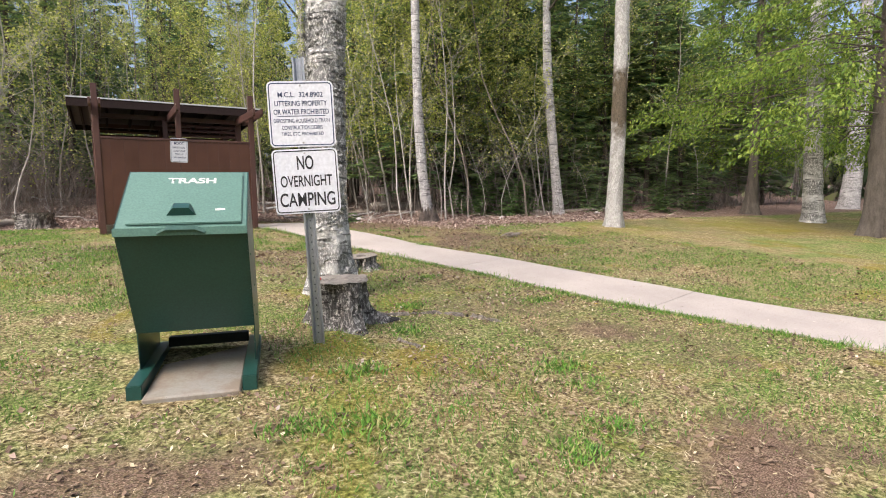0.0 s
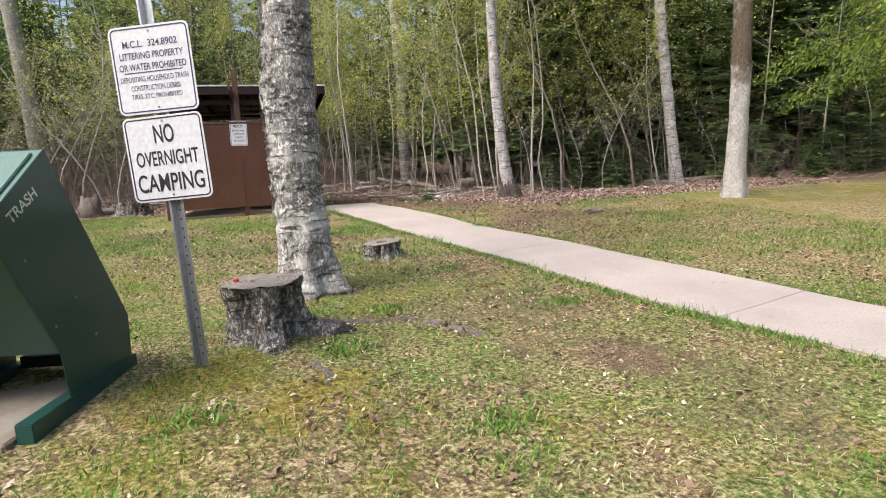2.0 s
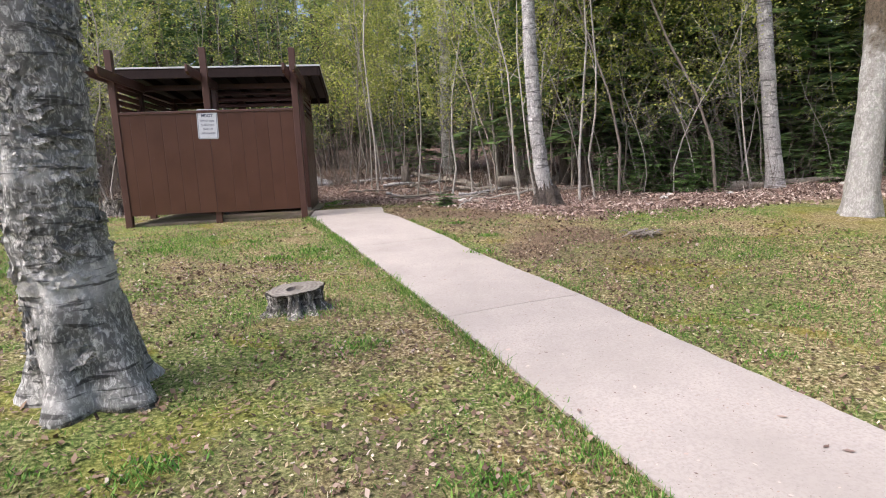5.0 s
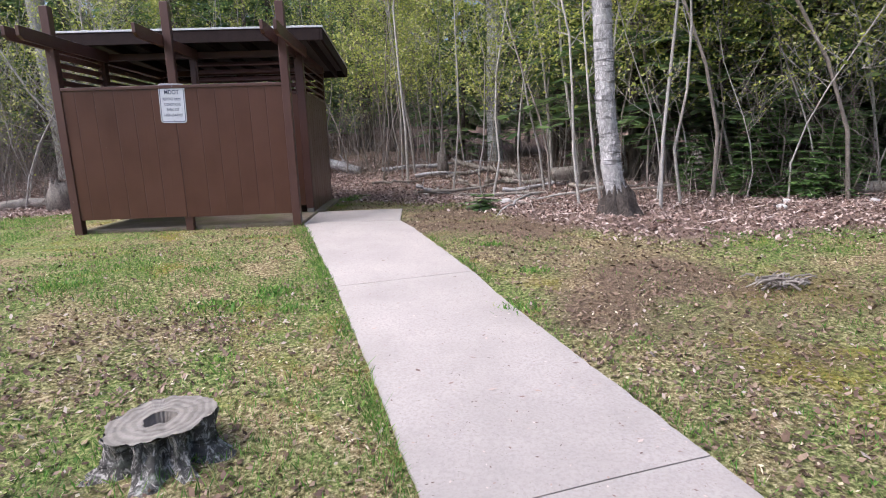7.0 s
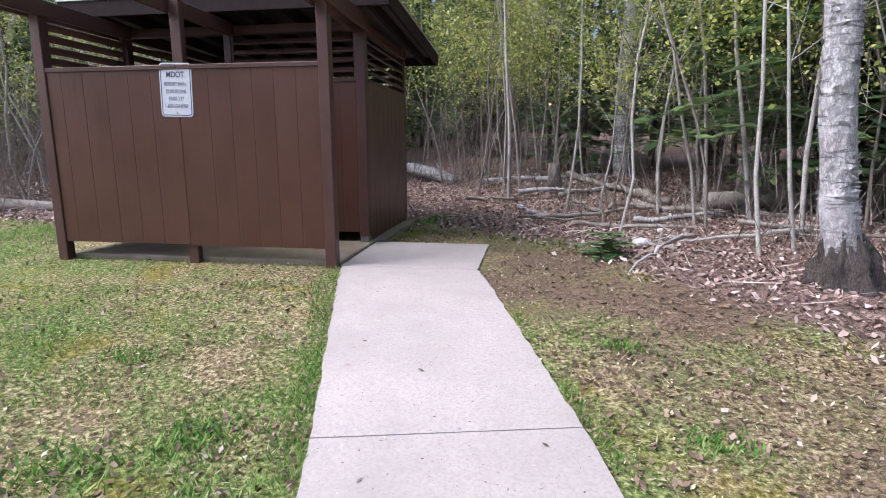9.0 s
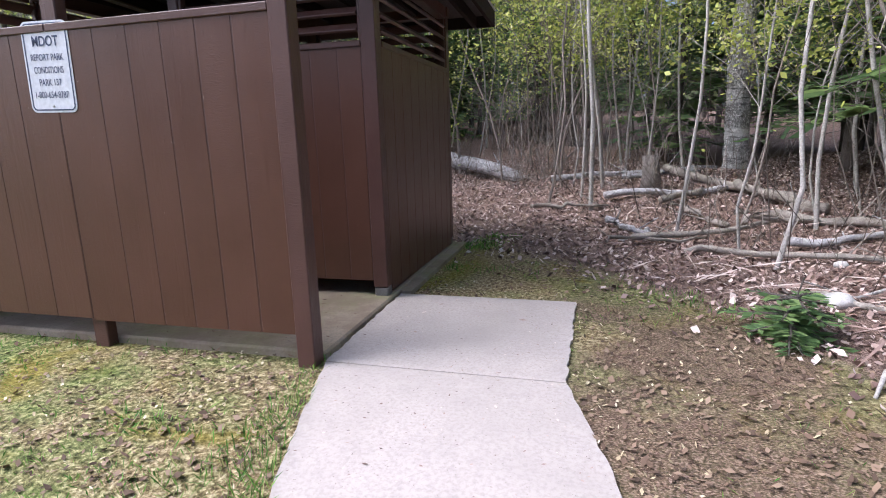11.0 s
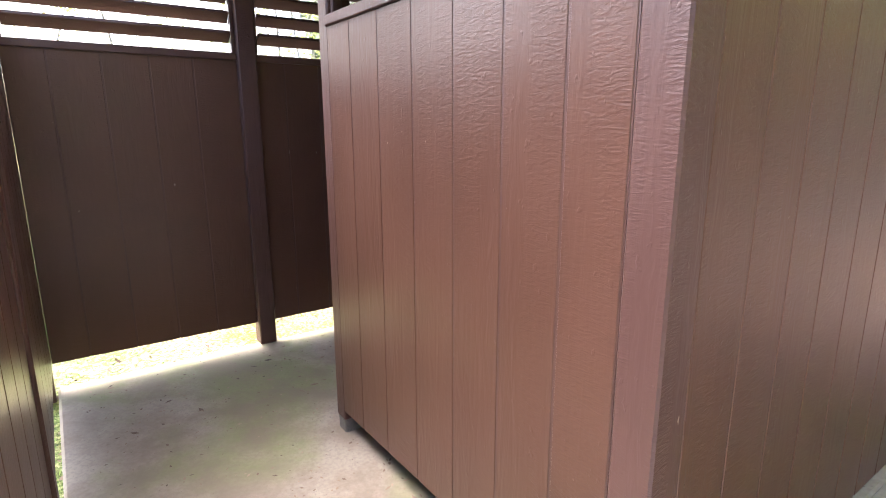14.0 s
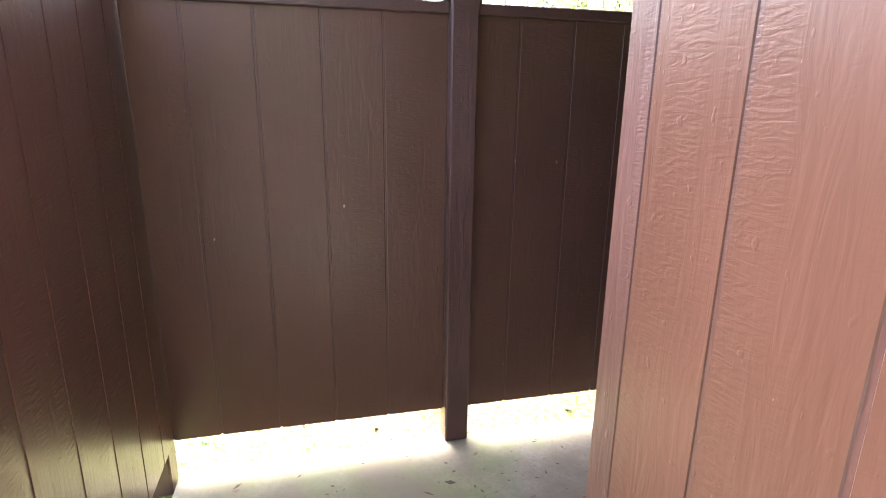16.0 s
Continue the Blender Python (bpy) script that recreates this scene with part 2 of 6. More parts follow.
MAT["rotten"] = two_tone("rotten_wood", (0.02, 0.014, 0.011), (0.42, 0.37, 0.33), 13, 0.95, 0, 1.0, 0.035, (1, 1, 0.35))


def cut_material():
    m, nt, b = material("weathered_cut", 0.9)
    v = coords(nt)
    w = node(nt, "ShaderNodeTexWave", Scale=9.0, Distortion=5.0, Detail=4.0)
    w.wave_type = "RINGS"
    w.rings_direction = "Z"
    nt.links.new(v, w.inputs["Vector"])
    n = noise_tex(nt, v, 9, 6, 0.7)
    c = ramp(nt, n, [(0.3, (0.1, 0.085, 0.07)), (0.7, (0.3, 0.27, 0.24))])
    c = mix(nt, 0.25, c, ramp(nt, w.outputs["Fac"], [(0.2, (0.1, 0.085, 0.07)), (0.8, (0.34, 0.3, 0.27))]))
    base(nt, b, c)
    bump(nt, b, n, 0.7, 0.015)
    return m


MAT["cut"] = cut_material()


def leaf_material(name, stops, rough=0.6, trans=0.35):
    """Leaves: colour varies leaf by leaf, and light comes through them."""
    m, nt, b = material(name, rough, 0, 0.3)
    geo = nt.nodes.new("ShaderNodeNewGeometry")
    c = ramp(nt, geo.outputs["Random Per Island"], stops)
    base(nt, b, c)
    if trans:
        t = nt.nodes.new("ShaderNodeBsdfTranslucent")
        nt.links.new(c, t.inputs["Color"])
        mx = nt.nodes.new("ShaderNodeMixShader")
        mx.inputs[0].default_value = trans
        nt.links.new(b.outputs[0], mx.inputs[1])
        nt.links.new(t.outputs[0], mx.inputs[2])
        nt.links.new(mx.outputs[0], nt.nodes["Material Output"].inputs["Surface"])
    return m


MAT["leaf_spring"] = leaf_material("spring_leaves", [(0, (0.2, 0.25, 0.06)), (0.5, (0.4, 0.45, 0.1)), (0.85, (0.58, 0.6, 0.16)), (1, (0.66, 0.64, 0.36))], 0.5, 0.5)
MAT["leaf_cedar"] = leaf_material("cedar_sprays", [(0, (0.09, 0.16, 0.025)), (0.55, (0.19, 0.29, 0.045)), (1, (0.32, 0.4, 0.07))], 0.6, 0.4)
MAT["needles"] = leaf_material("fir_needles", [(0, (0.07, 0.125, 0.055)), (0.6, (0.17, 0.27, 0.1)), (1, (0.29, 0.39, 0.14))], 0.6, 0.48)
MAT["needles_far"] = leaf_material("far_needles", [(0, (0.035, 0.06, 0.03)), (0.6, (0.1, 0.14, 0.065)), (1, (0.24, 0.28, 0.12))], 0.75, 0.2)
MAT["needles_young"] = leaf_material("young_fir_needles", [(0, (0.05, 0.1, 0.03)), (0.6, (0.11, 0.2, 0.055)), (1, (0.2, 0.3, 0.09))], 0.6, 0.35)
MAT["litter"] = leaf_material("fallen_leaves", [(0, (0.075, 0.045, 0.038)), (0.35, (0.19, 0.122, 0.102)), (0.7, (0.38, 0.275, 0.235)), (1, (0.62, 0.52, 0.47))], 0.6, 0.0)
MAT["leaf_brown"] = leaf_material("brown_lawn_leaves", [(0, (0.07, 0.045, 0.03)), (0.5, (0.17, 0.11, 0.075)), (1, (0.3, 0.215, 0.15))], 0.8, 0.0)
# Dark brown boards, with the shadow at the roof's edge and underside painted in.
MAT["fascia"] = two_tone("dark_shaded_fascia", (0.02, 0.013, 0.013), (0.034, 0.022, 0.021), 12, 0.8, spec=0.15)
MAT["undergrowth"] = leaf_material("undergrowth_twigs", [(0, (0.07, 0.055, 0.045)), (0.5, (0.15, 0.122, 0.102)), (1, (0.3, 0.265, 0.235))], 0.85, 0.0)
MAT["leaf_drift"] = leaf_material("drifted_leaves", [(0, (0.06, 0.036, 0.026)), (0.45, (0.18, 0.115, 0.085)), (0.85, (0.32, 0.235, 0.185)), (1, (0.48, 0.41, 0.36))], 0.75, 0.0)
MAT["thatch"] = leaf_material("dry_thatch", [(0, (0.05, 0.034, 0.018)), (0.35, (0.2, 0.145, 0.08)), (0.75, (0.43, 0.355, 0.22)), (1, (0.62, 0.55, 0.4))], 0.8, 0.0)
MAT["grass"] = leaf_material("grass_blades", [(0, (0.045, 0.12, 0.018)), (0.5, (0.115, 0.265, 0.035)), (0.8, (0.22, 0.36, 0.065)), (1, (0.42, 0.38, 0.18))], 0.6, 0.35)
MAT["dandelion"] = two_tone("dandelion_yellow", (0.7, 0.5, 0.02), (0.8, 0.6, 0.03), 30, 0.7)


def ground_material():
    m, nt, b = material("lawn_and_forest_floor", 0.95, 0, 0.15)
    v = coords(nt)
    big = noise_tex(nt, v, 0.55, 5, 0.6, 0.4)
    midn = noise_tex(nt, v, 2.6, 6, 0.65)
    fine = noise_tex(nt, v, 38, 5, 0.75)
    chip = noise_tex(nt, coords(nt, (1, 1.6, 1)), 85, 3, 0.6)
    green = ramp(nt, fine, [(0.36, (0.03, 0.045, 0.012)), (0.5, (0.14, 0.19, 0.05)), (0.64, (0.38, 0.40, 0.15))])
    tan = ramp(nt, fine, [(0.36, (0.05, 0.034, 0.017)), (0.5, (0.25, 0.19, 0.095)), (0.64, (0.64, 0.54, 0.34))])
    moss = ramp(nt, fine, [(0.34, (0.1, 0.085, 0.012)), (0.66, (0.36, 0.295, 0.045))])
    cov = mix(nt, 0.5, big, midn)
    c = mix(nt, ramp(nt, cov, [(0.43, g3(0)), (0.56, g3(0.95))]), tan, green)
    mosn = noise_tex(nt, coords(nt, (1, 1, 1), "Object"), 0.9, 5, 0.6, 1.0)
    c = mix(nt, ramp(nt, mosn, [(0.56, g3(0)), (0.68, g3(0.75))]), c, moss)
    at = nt.nodes.new("ShaderNodeAttribute")
    at.attribute_name = "bare"
    wob = mix(nt, 0.5, at.outputs["Fac"], midn)
    bare_col = ramp(nt, chip, [(0.36, (0.05, 0.03, 0.023)), (0.52, (0.17, 0.105, 0.08)), (0.66, (0.38, 0.27, 0.215))])
    c = mix(nt, ramp(nt, wob, [(0.47, g3(0)), (0.68, g3(0.85))]), c, bare_col)
    at3 = nt.nodes.new("ShaderNodeAttribute")
    at3.attribute_name = "moss"
    c = mix(nt, ramp(nt, mix(nt, 0.5, at3.outputs["Fac"], midn), [(0.46, g3(0)), (0.70, g3(0.6))]), c, moss)
    at2 = nt.nodes.new("ShaderNodeAttribute")
    at2.attribute_name = "wood"
    wob2 = mix(nt, 0.35, at2.outputs["Fac"], midn)
    lit = ramp(nt, chip, [(0.34, (0.045, 0.03, 0.023)), (0.5, (0.19, 0.125, 0.1)), (0.66, (0.44, 0.33, 0.28))])
    c = mix(nt, ramp(nt, wob2, [(0.42, g3(0)), (0.62, g3(1))]), c, lit)
    base(nt, b, c)
    bump(nt, b, mix(nt, 0.5, fine, chip), 0.8, 0.03)
    return m


MAT["ground"] = ground_material()
MAT["stone"] = two_tone("pale_stone", (0.4, 0.38, 0.36), (0.62, 0.6, 0.58), 14, 0.85)
MAT["soil"] = two_tone("joint_soil", (0.05, 0.04, 0.03), (0.12, 0.09, 0.07), 25, 0.95)


# ---- mesh helpers ----
def part(name, bm_, mat, parent=None, label=""):
    me = bpy.data.meshes.new(name)
    bm_.to_mesh(me)
    bm_.free()
    me.materials.append(mat)
    ob = new(name, me)
    if parent is not None:
        ob.parent = parent
    if label:
        ob["label"] = label
    return ob


def thing(name, label, category, group="", kind="", at=(0, 0, 0)):
    ob = new(name)
    ob.empty_display_size = 0.1
    ob.matrix_world = pose(*at)
    return tagged(ob, label, category, group, kind)


def box(bm_, x0, x1, y0, y1, z0, z1, bevel=0.0, m=None):
    r = bmesh.ops.create_cube(bm_, size=1.0)
    vs = r["verts"]
    mat4 = Matrix.Translation(((x0 + x1) / 2, (y0 + y1) / 2, (z0 + z1) / 2)) @ Matrix.Diagonal((x1 - x0, y1 - y0, z1 - z0, 1))
    bmesh.ops.transform(bm_, matrix=(m @ mat4) if m else mat4, verts=vs)
    if bevel:
        es = list({e for v in vs for e in v.link_edges})
        bmesh.ops.bevel(bm_, geom=es, offset=bevel, segments=1, affect="EDGES", profile=0.5)
    return bm_


def box_part(name, dims, mat, parent=None, label="", bevel=0.004, m=None):
    return part(name, box(bmesh.new(), *dims, bevel, m), mat, parent, label)


class Geo:
    """Gathers tubes and leaf quads as plain arrays, for one mesh."""

    def __init__(self):
        self.v, self.f, self.n = [], [], 0

    def tube(self, pts, radii, sides=5, cap=False, wob=0.0, rng=None):
        pts = [Vector(p) for p in pts]
        rings = []
        for i, p in enumerate(pts):
            d = (pts[min(i + 1, len(pts) - 1)] - pts[max(i - 1, 0)]).normalized()
            a = d.orthogonal().normalized() if abs(d.z) < 0.95 else Vector((1, 0, 0))
            a = (a - d * a.dot(d)).normalized()
            c = d.cross(a)
            ring = []
            for k in range(sides):
                th = 2 * math.pi * k / sides
                rr = radii[i] * (1 + (rng.uniform(-wob, wob) if wob else 0))
                q = p + (a * math.cos(th) + c * math.sin(th)) * rr
                ring.append(self.n)
                self.v.append((q.x, q.y, q.z))
                self.n += 1
            rings.append(ring)
        for r0, r1 in zip(rings, rings[1:]):
            for k in range(sides):
                self.f.append((r0[k], r0[(k + 1) % sides], r1[(k + 1) % sides], r1[k]))
        if cap:
            self.f.append(tuple(reversed(rings[0])))
            self.f.append(tuple(rings[-1]))

    def quad(self, c, u, w):
        """A pointed leaf: centre, half length and half width as vectors."""
        self.v += [tuple(c - u), tuple(c + w), tuple(c + u), tuple(c - w)]
        self.f.append((self.n, self.n + 1, self.n + 2, self.n + 3))
        self.n += 4

    def mesh(self, name, mat, smooth=True):
        me = bpy.data.meshes.new(name)
        me.from_pydata(self.v, [], self.f)
        me.materials.append(mat)
        if smooth:
            me.polygons.foreach_set("use_smooth", [True] * len(me.polygons))
        me.update()
        return me

    def part(self, name, mat, parent=None, label="", smooth=True):
        ob = new(name, self.mesh(name, mat, smooth))
        if parent is not None:
            ob.parent = parent
        if label:
            ob["label"] = label
        return ob


def leaf_cloud(name, centre, u, w, mat, label, category):
    """Many loose leaves or blades as one object of stuff. Arrays of N x 3."""
    n = len(centre)
    co = np.empty((n, 4, 3), np.float32)
    co[:, 0], co[:, 1], co[:, 2], co[:, 3] = centre - u, centre + w, centre + u, centre - w
    me = bpy.data.meshes.new(name)
    me.vertices.add(n * 4)
    me.vertices.foreach_set("co", co.ravel())
    me.loops.add(n * 4)
    me.loops.foreach_set("vertex_index", np.arange(n * 4, dtype=np.int32))
    me.polygons.add(n)
    me.polygons.foreach_set("loop_start", np.arange(n, dtype=np.int32) * 4)
    me.update(calc_edges=True)
    me.materials.append(mat)
    return tagged(new(name, me), label, category, "", "stuff")


# ---- ground ----
BARE = [(12.0, 8.0, 3.2, 0.55), (15.0, 6.8, 3.0, 0.7), (11.0, 9.6, 1.6, 0.5),
        (4.4, 12.9, 0.8, 0.8), (4.3, 12.3, 0.8, 0.95), (4.1, 11.5, 0.6, 0.8), (6.0, 9.0, 1.2, 0.88), (5.7, 7.9, 0.7, 0.55), (5.5, 8.8, 0.7, 0.6), (6.3, 9.4, 0.8, 0.68), (5.25, 10.3, 0.6, 0.7), (6.4, 7.9, 0.9, 0.65), (1.6, 10.6, 0.9, 0.35), (2.6, 8.3, 0.7, 0.4),
        (3.3, 5.0, 1.1, 0.5), (3.55, 6.0, 0.8, 0.45), (2.9, 2.6, 1.0, 0.4),
        (4.75, 12.3, 0.9, 1.0), (5.5, 11.3, 1.0, 1.0), (4.75, 11.2, 0.8, 0.95), (6.2, 9.9, 0.9, 0.65), (2.0, 11.3, 0.5, 0.35),
        (3.8, 3.4, 0.6, 0.6), (2.5, 1.4, 0.75, 0.95), (3.95, 2.9, 0.7, 0.62), (3.85, 3.55, 0.55, 0.9), (3.55, 4.4, 0.7, 0.62), (3.4, 5.3, 0.65, 0.58), (3.6, 6.1, 0.5, 0.5), (0.1, 2.65, 0.55, 0.95), (7.0, 8.7, 0.8, 0.7), (5.3, 10.2, 0.9, 0.6),
        (3.1, 4.0, 0.35, 0.7), (4.6, 13.6, 0.9, 0.6), (2.9, 6.7, 0.5, 0.6), (0.6, 1.5, 0.6, 0.6), (6.6, 6.8, 1.0, 0.45)]


MOSS = [(3.5, 14.1, 0.5, 0.62), (3.95, 13.6, 0.5, 0.55), (3.2, 13.5, 0.4, 0.45), (4.6, 12.9, 0.5, 0.6), (1.68, 3.72, 0.4, 1.0), (1.45, 3.2, 0.55, 0.75), (0.95, 2.7, 0.6, 0.7),
        (2.65, 5.25, 0.45, 0.7), (2.4, 2.75, 0.4, 0.6), (3.2, 3.0, 0.35, 0.6), (9.5, 8.2, 2.4, 0.6), (13.5, 7.4, 2.6, 0.8), (6.9, 8.9, 0.8, 0.6), (0.6, 10.9, 0.7, 0.6)]


def spread(x, y, spots):
    """How strongly a set of round patches shows at a place, 0 to 1."""
    wx, wy = warp(x, y)
    out = np.zeros_like(wx)
    for px, py, r, s in spots:
        out = np.maximum(out, s * np.clip(1.4 - np.hypot(wx - px, wy - py) / r, 0, 1))
    return out


def warp(x, y):
    return x + 0.28 * np.sin(y * 3.3 + 1.7 * np.sin(x * 1.9)) + 0.1 * np.sin(y * 9.0 + x * 4), y + 0.25 * np.sin(x * 3.7 + 1.4 * np.sin(y * 2.3)) + 0.1 * np.sin(x * 8.0 - y * 5)


def build_ground():
    xs = np.unique(np.concatenate([np.linspace(-3000, -60, 8), np.linspace(-60, -8, 27), np.arange(-8, 14, 0.16), np.linspace(14, 60, 47), np.linspace(60, 3000, 8)]))
    ys = np.unique(np.concatenate([np.linspace(-3000, -40, 8), np.linspace(-40, -3, 19), np.arange(-3, 19, 0.16), np.linspace(19, 60, 52), np.linspace(60, 3000, 8)]))
    gx, gy = np.meshgrid(xs, ys)
    z = ground_z(gx, gy)
    nx, ny = len(xs), len(ys)
    me = bpy.data.meshes.new("ground")
    me.vertices.add(nx * ny)
    me.vertices.foreach_set("co", np.stack([gx, gy, z], -1).astype(np.float32).ravel())
    i = np.arange((nx - 1) * (ny - 1))
    a = (i // (nx - 1)) * nx + i % (nx - 1)
    quads = np.stack([a, a + 1, a + nx + 1, a + nx], -1).astype(np.int32)
    me.loops.add(quads.size)
    me.loops.foreach_set("vertex_index", quads.ravel())
    me.polygons.add(len(quads))
    me.polygons.foreach_set("loop_start", np.arange(len(quads), dtype=np.int32) * 4)
    me.polygons.foreach_set("use_smooth", np.ones(len(quads), bool))
    me.update(calc_edges=True)
    wood = np.clip((gy - edge(gx)) / 1.2 + 0.5, 0, 1)
    for nm, arr in (("wood", wood), ("bare", spread(gx, gy, BARE)), ("moss", spread(gx, gy, MOSS))):
        me.attributes.new(nm, "FLOAT", "POINT").data.foreach_set("value", arr.astype(np.float32).ravel())
    me.materials.append(MAT["ground"])
    tagged(new("ground", me), "patchy mown lawn running into leaf-strewn forest floor", "ground", "", "structure")


build_ground()

# ---- concrete path ----
PATH_L = [(2.745, 13.10), (2.755, 11.88), (3.49, 9.31), (4.17, 6.56), (4.82, 3.80), (5.45, 1.4), (6.3, -1.2), (7.6, -3.6)]
PATH_R = [(3.99, 13.10), (3.98, 11.87), (4.65, 9.53), (5.34, 6.84), (5.93, 4.04), (6.55, 1.7), (7.2, -0.8), (8.5, -3.2)]


def build_path():
    bed = bmesh.new()
    for i in range(len(PATH_L) - 1):
        a0, b0, a1, b1 = (Vector(q) for q in (PATH_L[i], PATH_R[i], PATH_L[i + 1], PATH_R[i + 1]))
        rows = []
        for s in range(25):
            l, r = a0.lerp(a1, s / 24), b0.lerp(b1, s / 24)
            rows.append([bed.verts.new((x, y, gz(x, y) + 0.006)) for x, y in ((l.lerp(r, f).x, l.lerp(r, f).y) for f in (.04, .35, .65, .96))])
        for r0, r1 in zip(rows, rows[1:]):
            for k in range(3):
                bed.faces.new((r0[k], r0[k + 1], r1[k + 1], r1[k]))
    bmesh.ops.recalc_face_normals(bed, faces=bed.faces)
    path = part("path", bed, MAT["joint"])
    tagged(path, "pale concrete footpath of long slabs across the lawn", "path", "", "structure")
    rng = random.Random(5)
    for i in range(len(PATH_L) - 1):
        bm_ = bmesh.new()
        n, k = 34, 6
        a0, b0, a1, b1 = (Vector(p) for p in (PATH_L[i], PATH_R[i], PATH_L[i + 1], PATH_R[i + 1]))
        ln = (a0 - a1).length
        rows = []
        for s in range(n + 1):
            f = 0.004 / ln + (1 - 0.008 / ln) * s / n
            l, r = a0.lerp(a1, f), b0.lerp(b1, f)
            jl, jr = rng.uniform(-0.007, 0.007), rng.uniform(-0.008, 0.008)
            if s in (0, n):
                jl = jr = 0.0
            row = []
            for q in range(k + 1):
                p = l.lerp(r, q / k)
                p = p + (r - l).normalized() * (jl * (1 - q / k) ** 3 + jr * (q / k) ** 3)
                drop = 0.006 if q in (0, k) or s in (0, n) else 0.0
                row.append(bm_.verts.new((p.x, p.y, gz(p.x, p.y) + 0.024 - drop)))
            rows.append(row)
        for r0, r1 in zip(rows, rows[1:]):
            for q in range(k):
                bm_.faces.new((r0[q], r1[q], r1[q + 1], r0[q + 1]))
        edges = [e for e in bm_.edges if e.is_boundary]
        ext = bmesh.ops.extrude_edge_only(bm_, edges=edges)
        for v in ext["geom"]:
            if isinstance(v, bmesh.types.BMVert):
                v.co.z -= 0.08
        bmesh.ops.recalc_face_normals(bm_, faces=bm_.faces)
        part("concrete_slab", bm_, MAT["path"], path)


build_path()

# ---- toilet shelter ----
Z = 0.67           # floor of the shelter
TOP = Z + 1.68     # top of the panels


def build_shelter():
    floor_bm = box(bmesh.new(), -0.04, 2.735, 11.925, 14.95, 0.40, Z, 0.012)
    floor = part("shelter_floor", floor_bm, MAT["slab"])
    tagged(floor, "weathered concrete floor slab with green algae stains", "floor", "", "structure")
    curb = part("shelter_curb", box(bmesh.new(), 2.7352, 2.825, 13.115, 14.95, 0.40, Z - 0.003, 0.003), MAT["slab"])
    tagged(curb, "narrow mossy concrete ledge beside the shelter wall", "ledge", "", "structure")

    sh = thing("toilet_shelter", "dark brown painted wooden park toilet shelter with louvred top", "shelter", at=(0, 0, 0))

    def post(x0, x1, y0, y1, z0, z1, shoe=True):
        p = box_part("post", (x0, x1, y0, y1, z0 + (0.06 if shoe else 0), z1), MAT["timber"], sh, bevel=0.006)
        if shoe:
            box_part("post_shoe", (x0 + .004, x1 - .004, y0 + .004, y1 - .004, z0 - 0.02, z0 + 0.06), MAT["shoe"], p, "grey concrete post foot", 0.006)

    # screen at the front
    for x in (-0.055, 2.63):
        post(x, x + 0.10, 11.815, 11.915, gz(x, 11.8), 3.31, shoe=False)
    post(1.285, 1.385, 11.858, 11.929, gz(1.3, 11.8), 3.34, shoe=False)
    # rear row of posts
    post(-0.09, 0.012, 12.965, 13.065, Z, 2.86, False)
    post(1.155, 1.235, 12.95, 13.05, Z, 2.86)
    post(2.60, 2.705, 12.945, 13.05, Z, 2.86)
    for x in (-0.09, 1.25, 2.60):
        post(x, x + 0.102, 14.78, 14.88, Z, 2.9)

    board_cache = {}

    def board(width, height, thick, along_y):
        key = (round(width, 3), round(height, 3), along_y)
        if key not in board_cache:
            me = bpy.data.meshes.new("board")
            bm_ = bmesh.new()
            h, t = width / 2 - 0.0022, thick / 2
            c = 0.0035
            prof = [(-h, -t + c), (-h + c, -t), (h - c, -t), (h, -t + c), (h, t - c), (h - c, t), (-h + c, t), (-h, t - c)]
            lo = [bm_.verts.new((b_, a, 0) if along_y else (a, b_, 0)) for a, b_ in prof]
            hi = [bm_.verts.new((v.co.x, v.co.y, height)) for v in lo]
            for k in range(8):
                bm_.faces.new((lo[k], lo[(k + 1) % 8], hi[(k + 1) % 8], hi[k]))
            bm_.faces.new(lo[::-1])
            bm_.faces.new(hi)
            bmesh.ops.recalc_face_normals(bm_, faces=bm_.faces)
            bm_.to_mesh(me)
            bm_.free()
            me.materials.append(MAT["siding"])
            board_cache[key] = me
        return board_cache[key]

    def wall(name, cuts, pos, along_y, z0, z1, cap=True):
        """Panel of upright boards between the cuts; pos is the mid-plane."""
        a, b_ = cuts[0], cuts[-1]
        core = (pos - .0112, pos + .0112, a, b_, z0 + .004, z1) if along_y else (a, b_, pos - .0112, pos + .0112, z0 + .004, z1)
        w = box_part(name, core, MAT["timber"], sh, bevel=0)
        for c0, c1 in zip(cuts, cuts[1:]):
            ob = new("board", board(c1 - c0, z1 - z0, 0.026, along_y))
            ob.location = (pos, (c0 + c1) / 2, z0) if along_y else ((c0 + c1) / 2, pos, z0)
            ob.parent = w
        if cap:
            e = 0.024
            d = (pos - e, pos + e, a, b_, z1 + .001, z1 + .04) if along_y else (a, b_, pos - e, pos + e, z1 + .001, z1 + .04)
            box_part("cap_rail", d, MAT["timber"], w, bevel=0.004)
        return w

    wall("front_screen", [0.045, 0.19, 0.41, 0.64, 0.86, 1.08, 1.334], 11.842, False, Z + 0.135, TOP)
    wall("front_screen", [1.337, 1.625, 1.83, 2.03, 2.23, 2.43, 2.63], 11.842, False, Z + 0.125, TOP)
    wall("inner_screen", [-0.056, 0.11, 0.31, 0.51, 0.71, 0.91, 1.11, 1.284], 11.904, False, Z + 0.13, TOP)
    wall("inner_screen", [1.386, 1.59, 1.80, 2.0, 2.2, 2.4, 2.629], 11.904, False, Z + 0.125, TOP)
